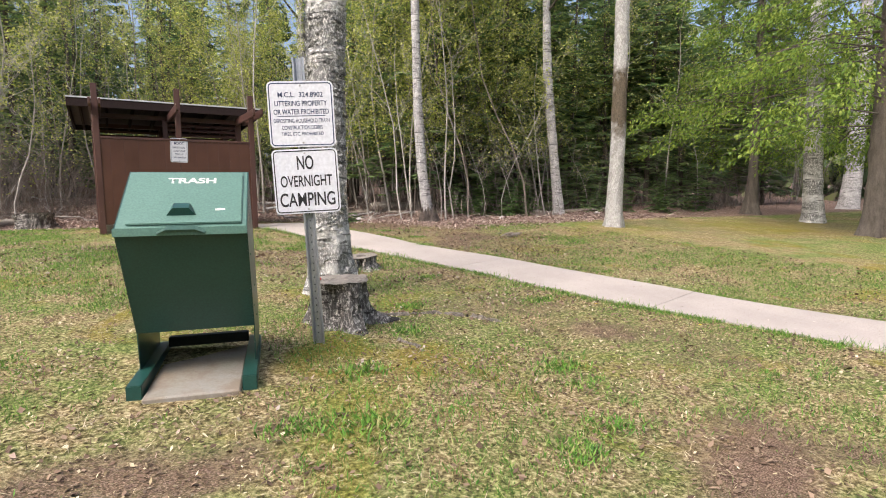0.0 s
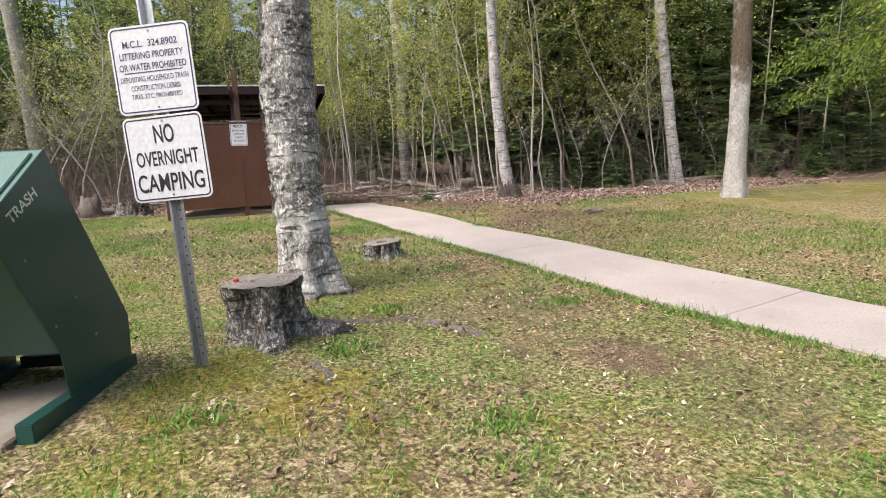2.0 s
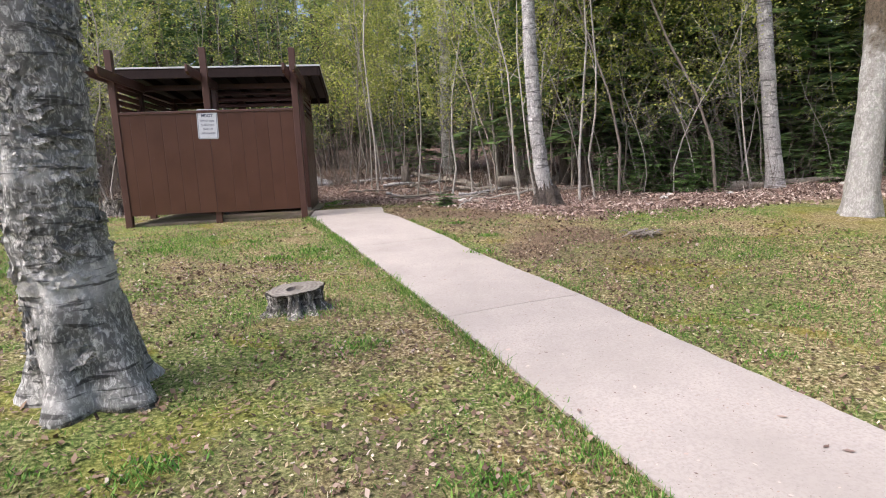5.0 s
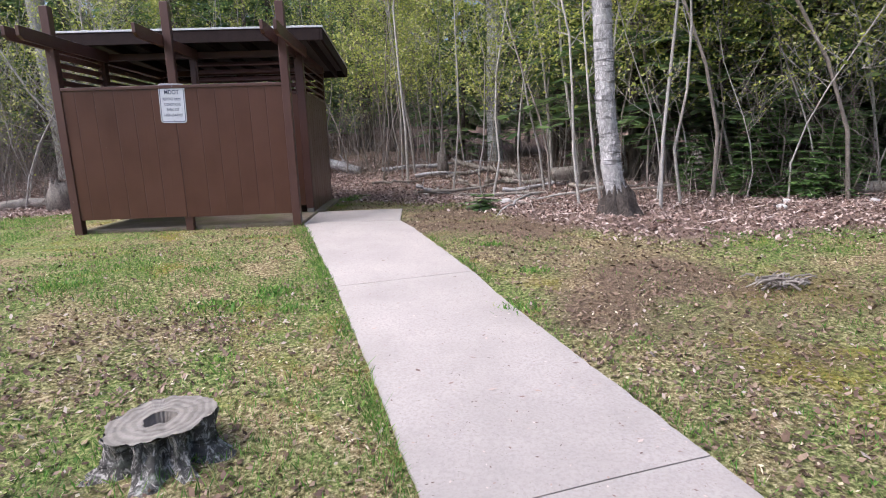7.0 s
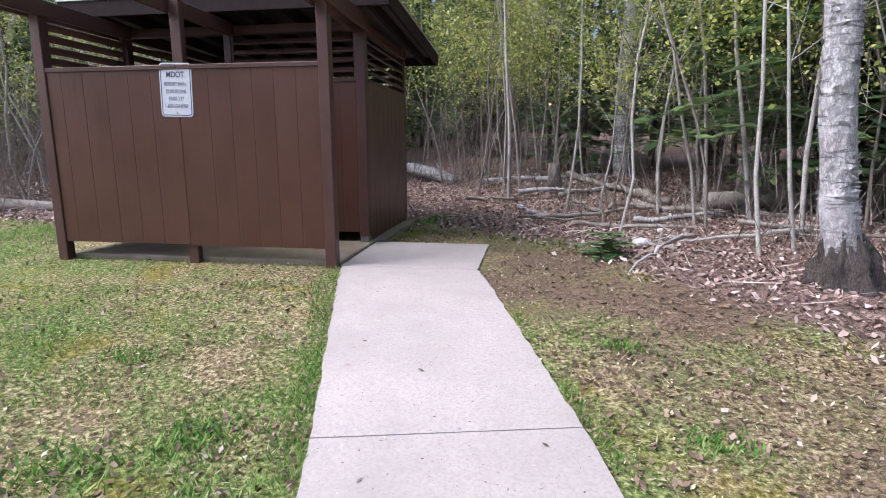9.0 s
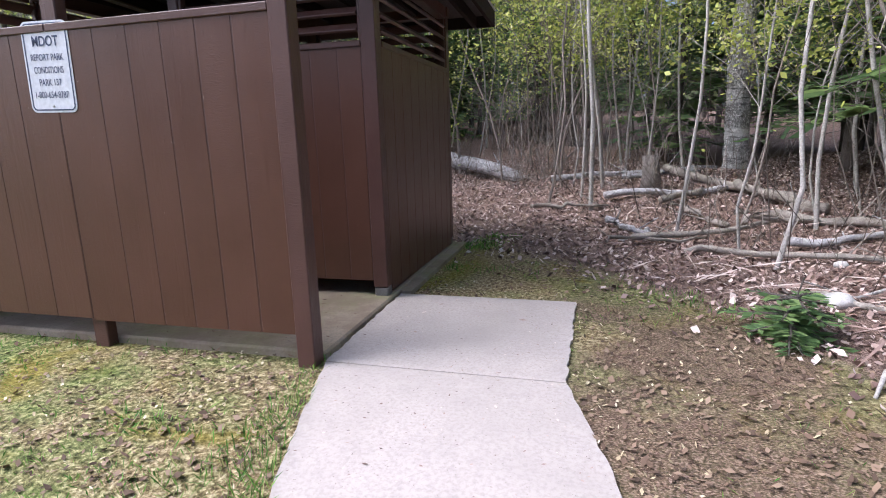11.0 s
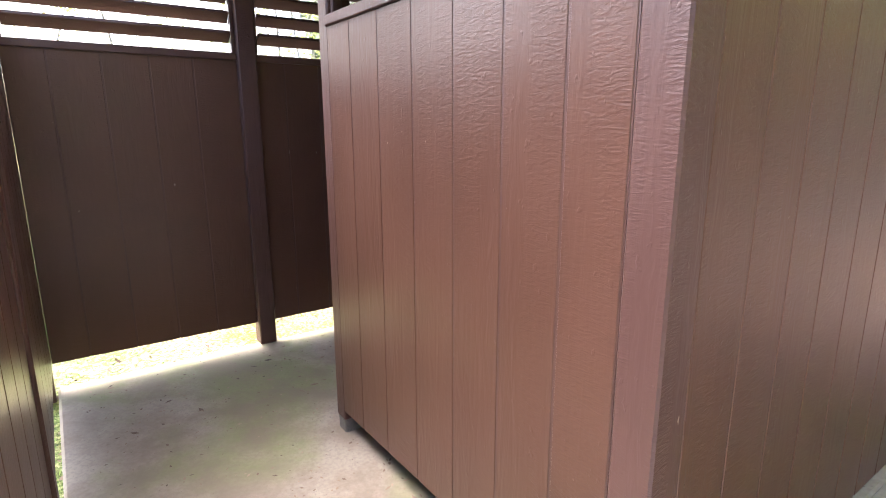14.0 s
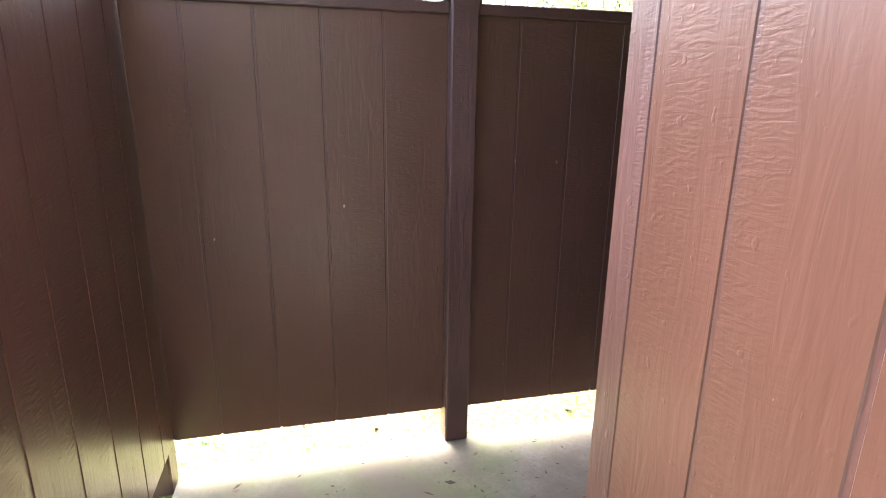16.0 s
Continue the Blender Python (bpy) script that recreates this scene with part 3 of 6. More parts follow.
    wall("side_screen", [11.918, 12.09, 12.31, 12.525, 12.735, 12.965], -0.045, True, Z + 0.135, TOP)
    wall("side_wall", [13.065, 13.235, 13.45, 13.65, 13.84, 14.04, 14.24, 14.44, 14.64, 14.78], -0.045, True, Z + 0.135, TOP)
    wall("entry_wall", [1.235, 1.42, 1.62, 1.825, 2.03, 2.23, 2.43, 2.60], 12.9605, False, Z + 0.11, TOP)
    wall("side_wall", [13.05, 13.25, 13.45, 13.65, 13.85, 14.05, 14.25, 14.45, 14.65, 14.78], 2.689, True, Z + 0.012, TOP)
    wall("back_wall", [0.012, 0.2, 0.4, 0.6, 0.8, 1.0, 1.25], 14.83, False, Z + 0.1, TOP)
    wall("back_wall", [1.352, 1.55, 1.75, 1.95, 2.15, 2.35, 2.60], 14.83, False, Z + 0.1, TOP)

    def louvre(a, b_, pos, along_y, tilt):
        z0 = TOP + 0.04
        lv = box_part("louvre", (pos - .02, pos + .02, a, a + .022, z0, 2.84) if along_y else (a, a + .022, pos - .02, pos + .02, z0, 2.84), MAT["timber"], sh)
        box_part("stile", (pos - .02, pos + .02, b_ - .022, b_, z0, 2.84) if along_y else (b_ - .022, b_, pos - .02, pos + .02, z0, 2.84), MAT["timber"], lv)
        mid, ln = (a + b_) / 2, b_ - a - 0.05
        for i in range(4):
            z = z0 + 0.085 + i * 0.102
            if along_y:
                m = pose(pos, mid, z, 0, tilt, 0)
                d = (-.037, .037, -ln / 2, ln / 2, -.011, .011)
            else:
                m = pose(mid, pos, z, tilt, 0, 0)
                d = (-ln / 2, ln / 2, -.037, .037, -.011, .011)
            box_part("slat", d, MAT["timber"], lv, bevel=0.003, m=m)

    louvre(11.915, 12.965, -0.045, True, -40)
    louvre(13.065, 14.78, -0.045, True, -40)
    louvre(1.235, 2.60, 12.985, False, 40)
    louvre(13.05, 14.78, 2.668, True, 40)
    louvre(0.012, 1.25, 14.83, False, -40)
    louvre(1.352, 2.60, 14.83, False, -40)

    # plates, paired beams, roof
    for y0, y1, z0 in ((12.955, 13.055, 2.862), (14.79, 14.87, 2.862)):
        box_part("top_plate", (-0.10, 2.72, y0, y1, z0, z0 + 0.085), MAT["timber"], sh)
    for x in (-0.0895, 2.62):
        box_part("side_plate", (x, x + .085, 13.058, 14.787, 2.842, 2.945), MAT["timber"], sh)
    for x0, x1 in ((-0.098, -0.058), (0.048, 0.088), (1.242, 1.282), (2.586, 2.627), (2.733, 2.773)):
        bm_ = bmesh.new()
        vs = []
        for x in (x0, x1):
            vs.append([bm_.verts.new((x, y, z)) for y, z in ((11.20, 2.87), (11.27, 2.832), (12.945, 2.832), (12.945, 2.972), (11.20, 2.972))])
        bm_.faces.new(vs[0])
        bm_.faces.new(vs[1][::-1])
        for k in range(5):
            bm_.faces.new((vs[0][k], vs[0][(k + 1) % 5], vs[1][(k + 1) % 5], vs[1][k]))
        bmesh.ops.recalc_face_normals(bm_, faces=bm_.faces)
        bmesh.ops.bevel(bm_, geom=list(bm_.edges), offset=0.004, segments=1, affect="EDGES")
        part("beam", bm_, MAT["timber"], sh, "paired brown beam with clipped end")
    slope = math.degrees(math.atan2(0.145, 2.82))
    m = pose(1.30, 12.62, 3.13, -slope, 0, 0)
    roof = box_part("roof", (-1.72, 1.72, 0.02, 2.82, -0.02, 0.03), MAT["roofing"], sh, "low sloping dark roof", 0.004, m)
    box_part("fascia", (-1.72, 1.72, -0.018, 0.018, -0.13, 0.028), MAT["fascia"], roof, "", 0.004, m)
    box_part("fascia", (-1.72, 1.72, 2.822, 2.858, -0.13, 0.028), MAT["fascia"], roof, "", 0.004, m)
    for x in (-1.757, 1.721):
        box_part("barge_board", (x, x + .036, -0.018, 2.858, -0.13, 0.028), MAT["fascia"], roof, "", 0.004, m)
    for d in ((-1.765, 1.765, -0.028, 0.03), ):
        box_part("drip_edge", (*d, 0.0295, 0.056), MAT["roof_metal"], roof, "pale metal drip edge", 0.002, m)
    for d in ((1.728, 1.768, 0.031, 2.866), (-1.768, -1.728, 0.031, 2.866)):
        box_part("drip_edge", (*d, 0.0305, 0.044), MAT["roof_metal"], roof, "pale metal drip edge", 0.002, m)
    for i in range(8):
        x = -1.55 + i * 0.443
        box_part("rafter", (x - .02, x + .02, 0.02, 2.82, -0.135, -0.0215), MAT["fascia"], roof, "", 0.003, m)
    return sh


build_shelter()


# ---- lettering ----
def lettering(name, text, mat, parent, m, height, width, weight=0.0):
    cu = bpy.data.curves.new(name, "FONT")
    cu.body, cu.size, cu.extrude, cu.offset = text, 1.0, 0.0, weight
    cu.align_x = "LEFT"
    tmp = new(name, cu)
    me = bpy.data.meshes.new_from_object(tmp.evaluated_get(bpy.context.evaluated_depsgraph_get()))
    bpy.data.objects.remove(tmp)
    co = np.empty(len(me.vertices) * 3, np.float32)
    me.vertices.foreach_get("co", co)
    co = co.reshape(-1, 3)
    lo, hi = co.min(0), co.max(0)
    co[:, 0] = (co[:, 0] - (lo[0] + hi[0]) / 2) * width / (hi[0] - lo[0])
    co[:, 1] = (co[:, 1] - (lo[1] + hi[1]) / 2) * height / (hi[1] - lo[1])
    me.vertices.foreach_set("co", co.ravel())
    me.materials.clear()
    me.materials.append(mat)
    ob = new(name, me)
    ob.parent = parent
    ob.matrix_local = m
    return ob


def rounded_plate(bm_, w, h, r, y0, y1, inner=None, seg=6):
    """A rounded plate in x and z between y0 and y1; with inner, a rounded band of that width."""
    def outline(w_, h_, r_):
        pts = []
        for cx, cz, a0 in ((w_ / 2 - r_, h_ / 2 - r_, 0), (-w_ / 2 + r_, h_ / 2 - r_, 90), (-w_ / 2 + r_, -h_ / 2 + r_, 180), (w_ / 2 - r_, -h_ / 2 + r_, 270)):
            for k in range(seg + 1):
                a = radians(a0 + 90 * k / seg)
                pts.append((cx + r_ * math.cos(a), cz + r_ * math.sin(a)))
        return pts
    o = outline(w, h, r)
    n = len(o)
    f0 = [bm_.verts.new((x, y0, z)) for x, z in o]
    f1 = [bm_.verts.new((x, y1, z)) for x, z in o]
    for k in range(n):
        bm_.faces.new((f0[k], f0[(k + 1) % n], f1[(k + 1) % n], f1[k]))
    if inner:
        i_ = outline(w - 2 * inner, h - 2 * inner, max(r - inner, 0.004))
        g0 = [bm_.verts.new((x, y0, z)) for x, z in i_]
        g1 = [bm_.verts.new((x, y1, z)) for x, z in i_]
        for k in range(n):
            q = (k + 1) % n
            bm_.faces.new((f0[k], f0[q], g0[q], g0[k]))
            bm_.faces.new((f1[k], f1[q], g1[q], g1[k]))
            bm_.faces.new((g0[k], g0[q], g1[q], g1[k]))
    else:
        bm_.faces.new(f0)
        bm_.faces.new(f1)
    bmesh.ops.recalc_face_normals(bm_, faces=bm_.faces)
    return bm_


def sign_panel(name, w, h, parent, m, lines, ink, label, bars=()):
    """A white plate that faces -y, with a border line, bolts and lines of (text, z, height, width, weight)."""
    plate = part(name, rounded_plate(bmesh.new(), w, h, 0.035, -0.0012, 0.0012), MAT["sign_white"], parent, label)
    plate.matrix_local = m
    part("border", rounded_plate(bmesh.new(), w - 0.02, h - 0.02, 0.028, -0.0026, -0.0013, 0.007), ink, plate)
    for z in (h / 2 - 0.03, -h / 2 + 0.03):
        bm_ = bmesh.new()
        bmesh.ops.create_cone(bm_, cap_ends=True, segments=8, radius1=0.007, radius2=0.005, depth=0.006, matrix=pose(0, -0.004, z, 90))
        part("bolt", bm_, MAT["bolt"], plate)
    for text, z, hh, ww, wt in lines:
        lettering("lettering", text, ink, plate, pose(0, -0.0030, z, 90), hh, ww, wt)
    for z, ww, hh in bars:
        box_part("rule", (-ww / 2, ww / 2, -0.0028, -0.0014, z - hh / 2, z + hh / 2), ink, plate, bevel=0)
    return plate


def build_sign_post():
    x, y = 1.337, 4.0
    st = thing("sign_post", "leaning galvanised steel channel post carrying two white park signs", "sign", at=(x, y, gz(x, y)))
    st.matrix_world = pose(x, y, gz(x, y), 0.2, -2.3, -23.3)
    bm_ = bmesh.new()
    prof = [(-.042, .0), (-.03, .0), (-.018, .03), (.018, .03), (.03, .0), (.042, .0), (.042, .004), (.033, .004), (.021, .034), (-.021, .034), (-.033, .004), (-.042, .004)]
    lo = None
    for z in (-0.25, 2.06):
        ring = [bm_.verts.new((a, b_ + 0.002, z)) for a, b_ in prof]
        if lo:
            for k in range(len(prof)):
                q = (k + 1) % len(prof)
                bm_.faces.new((lo[k], lo[q], ring[q], ring[k]))
            bm_.faces.new(ring)
        lo = ring
    bmesh.ops.recalc_face_normals(bm_, faces=bm_.faces)
    post = part("post", bm_, MAT["galv"], st)
    hole = bmesh.new()
    bmesh.ops.create_cone(hole, cap_ends=True, segments=8, radius1=0.005, radius2=0.005, depth=0.003, matrix=pose(0, 0.031, 0, 90))
    hme = bpy.data.meshes.new("punched_hole")
    hole.to_mesh(hme)
    hole.free()
    hme.materials.append(MAT["sign_black"])
    for i in range(36):
        ob = new("punched_hole", hme)
        ob.location = (0, 0, 0.08 + i * 0.052)
        ob.parent = post
    sign_panel("upper_sign", 0.455, 0.455, st, pose(0, -0.006, 1.668, 0, 0.5, 0), [
        ("M.C.L.  324.8902", 0.135, 0.036, 0.31, 0.012), ("LITTERING PROPERTY", 0.075, 0.036, 0.36, 0.012),
        ("OR WATER PROHIBITED", 0.017, 0.036, 0.38, 0.012), ("DEPOSITING HOUSEHOLD TRASH", -0.045, 0.028, 0.385, 0.004),
        ("CONSTRUCTION DEBRIS", -0.092, 0.028, 0.28, 0.004), ("TIRES, ETC. PROHIBITED", -0.138, 0.028, 0.29, 0.004)],
        MAT["sign_blue"], "white litter warning sign with small dark lettering", ((-0.012, 0.33, 0.005),))
    sign_panel("lower_sign", 0.457, 0.457, st, pose(0, -0.006, 1.198, 0, -0.3, 0), [
        ("NO", 0.132, 0.098, 0.115, 0.016), ("OVERNIGHT", 0.003, 0.080, 0.36, 0.013), ("CAMPING", -0.128, 0.098, 0.385, 0.014)],
        MAT["sign_black"], "white no overnight camping sign with bold black lettering")


build_sign_post()


def build_wall_sign():
    st = thing("notice_sign", "small white notice sign screwed to the brown screen", "sign", at=(1.32, 11.8265, 2.178))
    sign_panel("plate", 0.305, 0.457, st, pose(0, 0, 0, 0, 1.6, 0), [
        ("MDOT", 0.13, 0.052, 0.17, 0.02), ("REPORT PARK", 0.05, 0.034, 0.215, 0.008), ("CONDITIONS", -0.013, 0.034, 0.195, 0.008),
        ("PARK 137", -0.075, 0.034, 0.145, 0.008), ("1-800-654-8787", -0.138, 0.034, 0.22, 0.006)], MAT["sign_blue"], "")


build_wall_sign()


# ---- bear-proof bin ----
def build_bin():
    m = Matrix.Translation((0.075, 3.448, 0)) @ pose(0, 0, 0, 0, 0, -15)
    bn = thing("trash_bin", "green steel bear-proof trash bin with sloping pale lid, on skids", "trash bin")
    bn.matrix_world = m
    W = 0.658
    prof = [(0.0, 1.12), (0.43, 1.44), (0.94, 0.52), (0.92, 0.26), (0.36, 0.26), (0.335, 0.49)]

    def plate(name, pts, x0, x1, mat, parent, label="", bevel=0.003):
        bm_ = bmesh.new()
        a = [bm_.verts.new((x0, y, z)) for y, z in pts]
        b_ = [bm_.verts.new((x1, y, z)) for y, z in pts]
        n = len(pts)
        bm_.faces.new(a)
        bm_.faces.new(b_[::-1])
        for k in range(n):
            bm_.faces.new((a[k], a[(k + 1) % n], b_[(k + 1) % n], b_[k]))
        bmesh.ops.recalc_face_normals(bm_, faces=bm_.faces)
        if bevel:
            bmesh.ops.bevel(bm_, geom=list(bm_.edges), offset=bevel, segments=2, affect="EDGES")
        return part(name, bm_, mat, parent, label)

    plate("side_panel", prof, 0.0, 0.006, MAT["bin_green"], bn, bevel=0.0015)
    right = plate("side_panel", prof, W - 0.006, W, MAT["bin_green"], bn, bevel=0.0015)

    def strip(name, p0, p1, t, x0, x1, mat, parent, label=""):
        """A flat plate from p0 to p1 in the side profile, t thick inwards."""
        d = Vector((p1[0] - p0[0], p1[1] - p0[1])).normalized()
        nn = Vector((-d.y, d.x)) * t
        return plate(name, [p0, p1, (p1[0] + nn.x, p1[1] + nn.y), (p0[0] + nn.x, p0[1] + nn.y)], x0, x1, mat, parent, label, 0.0015)

    strip("front_panel", (0.335, 0.49), (0.002, 1.118), -0.006, 0.006, W - 0.006, MAT["bin_green"], bn)
    strip("back_panel", (0.43, 1.438), (0.938, 0.52), -0.006, 0.006, W - 0.006, MAT["bin_green"], bn)
    strip("floor_panel", (0.342, 0.492), (0.935, 0.515), 0.006, 0.006, W - 0.006, MAT["bin_shade"], bn)
    top = strip("top_frame", (0.002, 1.112), (0.43, 1.431), 0.006, 0.006, W - 0.006, MAT["bin_lid"], bn, "pale green top")
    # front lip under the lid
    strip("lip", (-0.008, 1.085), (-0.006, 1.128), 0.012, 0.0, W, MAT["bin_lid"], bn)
    d = Vector((0.428, 0.319)).normalized()
    nn = Vector((-d.y, d.x))

    def on_top(s, off):
        return (0.002 + d.x * s + nn.x * off, 1.112 + d.y * s + nn.y * off)

    lid = plate("lid", [on_top(0.035, 0.007), on_top(0.50, 0.007), on_top(0.50, 0.02), on_top(0.035, 0.02)], 0.055, W - 0.03, MAT["bin_lid"], bn, "sloping pale green lid", 0.004)
    tilt = math.degrees(math.atan2(d.y, d.x))
    face = Matrix.Translation((W / 2, *on_top(0.45, 0.0215))) @ pose(0, 0, 0, tilt)
    lettering("stencil", "TRASH", MAT["stencil"], lid, Matrix.Translation((W / 2 + 0.02, *on_top(0.425, 0.0215))) @ pose(0, 0, 0, tilt), 0.055, 0.26, 0.03)
    for dx, ln in ((0.20, 0.05), (0.17, 0.02)):
        sc = box_part("scuff", (-ln / 2, ln / 2, -0.008, 0.008, 0, 0.0008), MAT["stencil"], lid, bevel=0)
        sc.matrix_local = Matrix.Translation((W / 2 + dx, *on_top(0.13 + dx * 0.1, 0.0206))) @ pose(0, 0, 0, tilt, 0, 12)
    # hooded handle on the lid
    bm_ = bmesh.new()
    w0, w1 = 0.075, 0.05
    vs = [bm_.verts.new(c) for c in ((-w0, 0, 0), (w0, 0, 0), (w1, 0.075, 0.0), (-w1, 0.075, 0.0), (-w1 * .8, 0.012, 0.042), (w1 * .8, 0.012, 0.042), (w1 * .8, 0.072, 0.03), (-w1 * .8, 0.072, 0.03))]
    for f in ((4, 5, 6, 7), (0, 4, 7, 3), (1, 2, 6, 5), (2, 3, 7, 6), (0, 1, 5, 4)):
        bm_.faces.new([vs[k] for k in f])
    bmesh.ops.recalc_face_normals(bm_, faces=bm_.faces)
    hood = part("handle_hood", bm_, MAT["bin_green"], lid)
    hood.matrix_local = Matrix.Translation((W / 2 - 0.01, *on_top(0.10, 0.0205))) @ pose(0, 0, 0, tilt)
    bm_ = bmesh.new()
    lo = [(-0.12, 0), (-0.07, 0.022), (0.07, 0.022), (0.12, 0)]
    a = [bm_.verts.new((x, -0.05, z - 0.02)) for x, z in lo] + [bm_.verts.new((x, -0.0, z)) for x, z in lo]
    for k in range(3):
        bm_.faces.new((a[k], a[k + 1], a[k + 5], a[k + 4]))
    r = bmesh.ops.solidify(bm_, geom=list(bm_.faces), thickness=0.004)
    hd = part("handle_guard", bm_, MAT["bin_lid"], bn, "bent steel guard over the latch")
    hd.location = (W / 2, 0.0, 1.115)
    lettering("stencil", "TRASH", MAT["stencil"], right, Matrix.Translation((W + 0.0012, 0.235, 1.19)) @ pose(0, 0, 0, 90, 0, 90) @ pose(0, 0, 0, 0, 0, 32), 0.05, 0.22, 0.02)
    for x0 in (-0.012, W - 0.068):
        plate("skid", [(0.075, 0.165), (0.95, 0.20), (0.95, 0.285), (0.075, 0.258)], x0, x0 + 0.08, MAT["bin_green"], bn, "green steel skid", 0.004)
    plate("rear_bar", [(0.86, 0.262), (0.92, 0.262), (0.92, 0.33), (0.86, 0.33)], 0.07, W - 0.07, MAT["bin_shade"], bn)
    for y, z in ((0.2, 0.95), (0.5, 0.72), (0.62, 0.5), (0.33, 0.62)):
        b2 = bmesh.new()
        bmesh.ops.create_cone(b2, cap_ends=True, segments=8, radius1=0.008, radius2=0.006, depth=0.006, matrix=pose(W + 0.002, y, z, 0, 90))
        part("rivet", b2, MAT["bin_lid"], right)
    pad = part("concrete_pad", box(bmesh.new(), 0.075, W - 0.075, 0.02, 0.98, 0.06, 0.20, 0.01), MAT["pad"])
    pad.matrix_world = m @ pose(0, 0, 0, 1.5)
    tagged(pad, "small worn concrete pad under the trash bin", "concrete pad", "", "structure")


build_bin()


# ---- big trees ----
def rough_trunk(pts, radii, rng, sides=28, per=0.05, lump=0.03, flare=None, fluted=0.0):
    """A knobbly trunk: rings along a smoothed line, pushed in and out by noise."""
    bm_ = bmesh.new()
    pts = [Vector(p) for p in pts]
    zs = [p.z for p in pts]
    z, rings = zs[0], []
    off = rng.uniform(0, 50)
    while z <= zs[-1]:
        c = Vector((np.interp(z, zs, [p.x for p in pts]), np.interp(z, zs, [p.y for p in pts]), z))
        r = float(np.interp(z, zs, radii))
        h = z - zs[0]
        ring = []
        for k in range(sides):
            th = 2 * math.pi * k / sides
            d = Vector((math.cos(th), math.sin(th), 0))
            q = c + d * r
            nz = noise.noise(Vector((q.x * 6 + off, q.y * 6, q.z * 2.5))) + 0.6 * noise.noise(Vector((q.x * 17 + off, q.y * 17, q.z * 9)))
            rr = r + lump * nz
            if flare:
                fl = math.exp(-h / flare[1])
                rr += flare[0] * fl * (0.55 + 0.45 * math.sin(th * 5 + off) + 0.5 * noise.noise(Vector((d.x * 2 + off, d.y * 2, 0))))
            if fluted:
                rr += fluted * math.sin(th * 7 + off + 2 * z)
            ring.append(bm_.verts.new(c + d * max(rr, 0.004)))
        rings.append(ring)
        z += per if z < zs[0] + 5 else per * 5
    for r0, r1 in zip(rings, rings[1:]):
        for k in range(sides):
            f = bm_.faces.new((r0[k], r0[(k + 1) % sides], r1[(k + 1) % sides], r1[k]))
            f.smooth = True
    bm_.faces.new(rings[-1])
    bm_.faces.new(rings[0][::-1])
    return bm_


def crown(centre, spread, n, size, rng, squash=0.7):
    """Leafy twigs gathered in clumps round a centre."""
    g = Geo()
    clumps = [Vector(centre) + Vector((rng.gauss(0, spread * .45), rng.gauss(0, spread * .45), rng.gauss(0, spread * squash * .45))) for _ in range(max(8, n // 70))]
    for i in range(n):
        c = rng.choice(clumps) + Vector((rng.gauss(0, spread * .13), rng.gauss(0, spread * .13), rng.gauss(0, spread * .1)))
        u = Vector((rng.gauss(0, 1), rng.gauss(0, 1), rng.gauss(0, .6))).normalized() * size * rng.uniform(.6, 1.3)
        w = u.cross(Vector((rng.gauss(0, 1), rng.gauss(0, 1), rng.gauss(0, 1)))).normalized() * u.length * 0.55
        g.quad(c, u, w)
    return g


def limbs(top, h, r, n, spread, rng):
    g = Geo()
    for i in range(n):
        a = rng.uniform(0, 6.283)
        z = rng.uniform(0.45, 0.98) * h
        s = spread * rng.uniform(.6, 1.1) * (1.25 - z / h)
        p0 = Vector((top.x, top.y, top.z + z))
        p1 = p0 + Vector((math.cos(a) * s * .5, math.sin(a) * s * .5, s * .4))
        p2 = p1 + Vector((math.cos(a) * s * .5, math.sin(a) * s * .5, s * .35))
        g.tube([p0, p1, p2], [r * .35, r * .2, r * .05], 5)
    return g


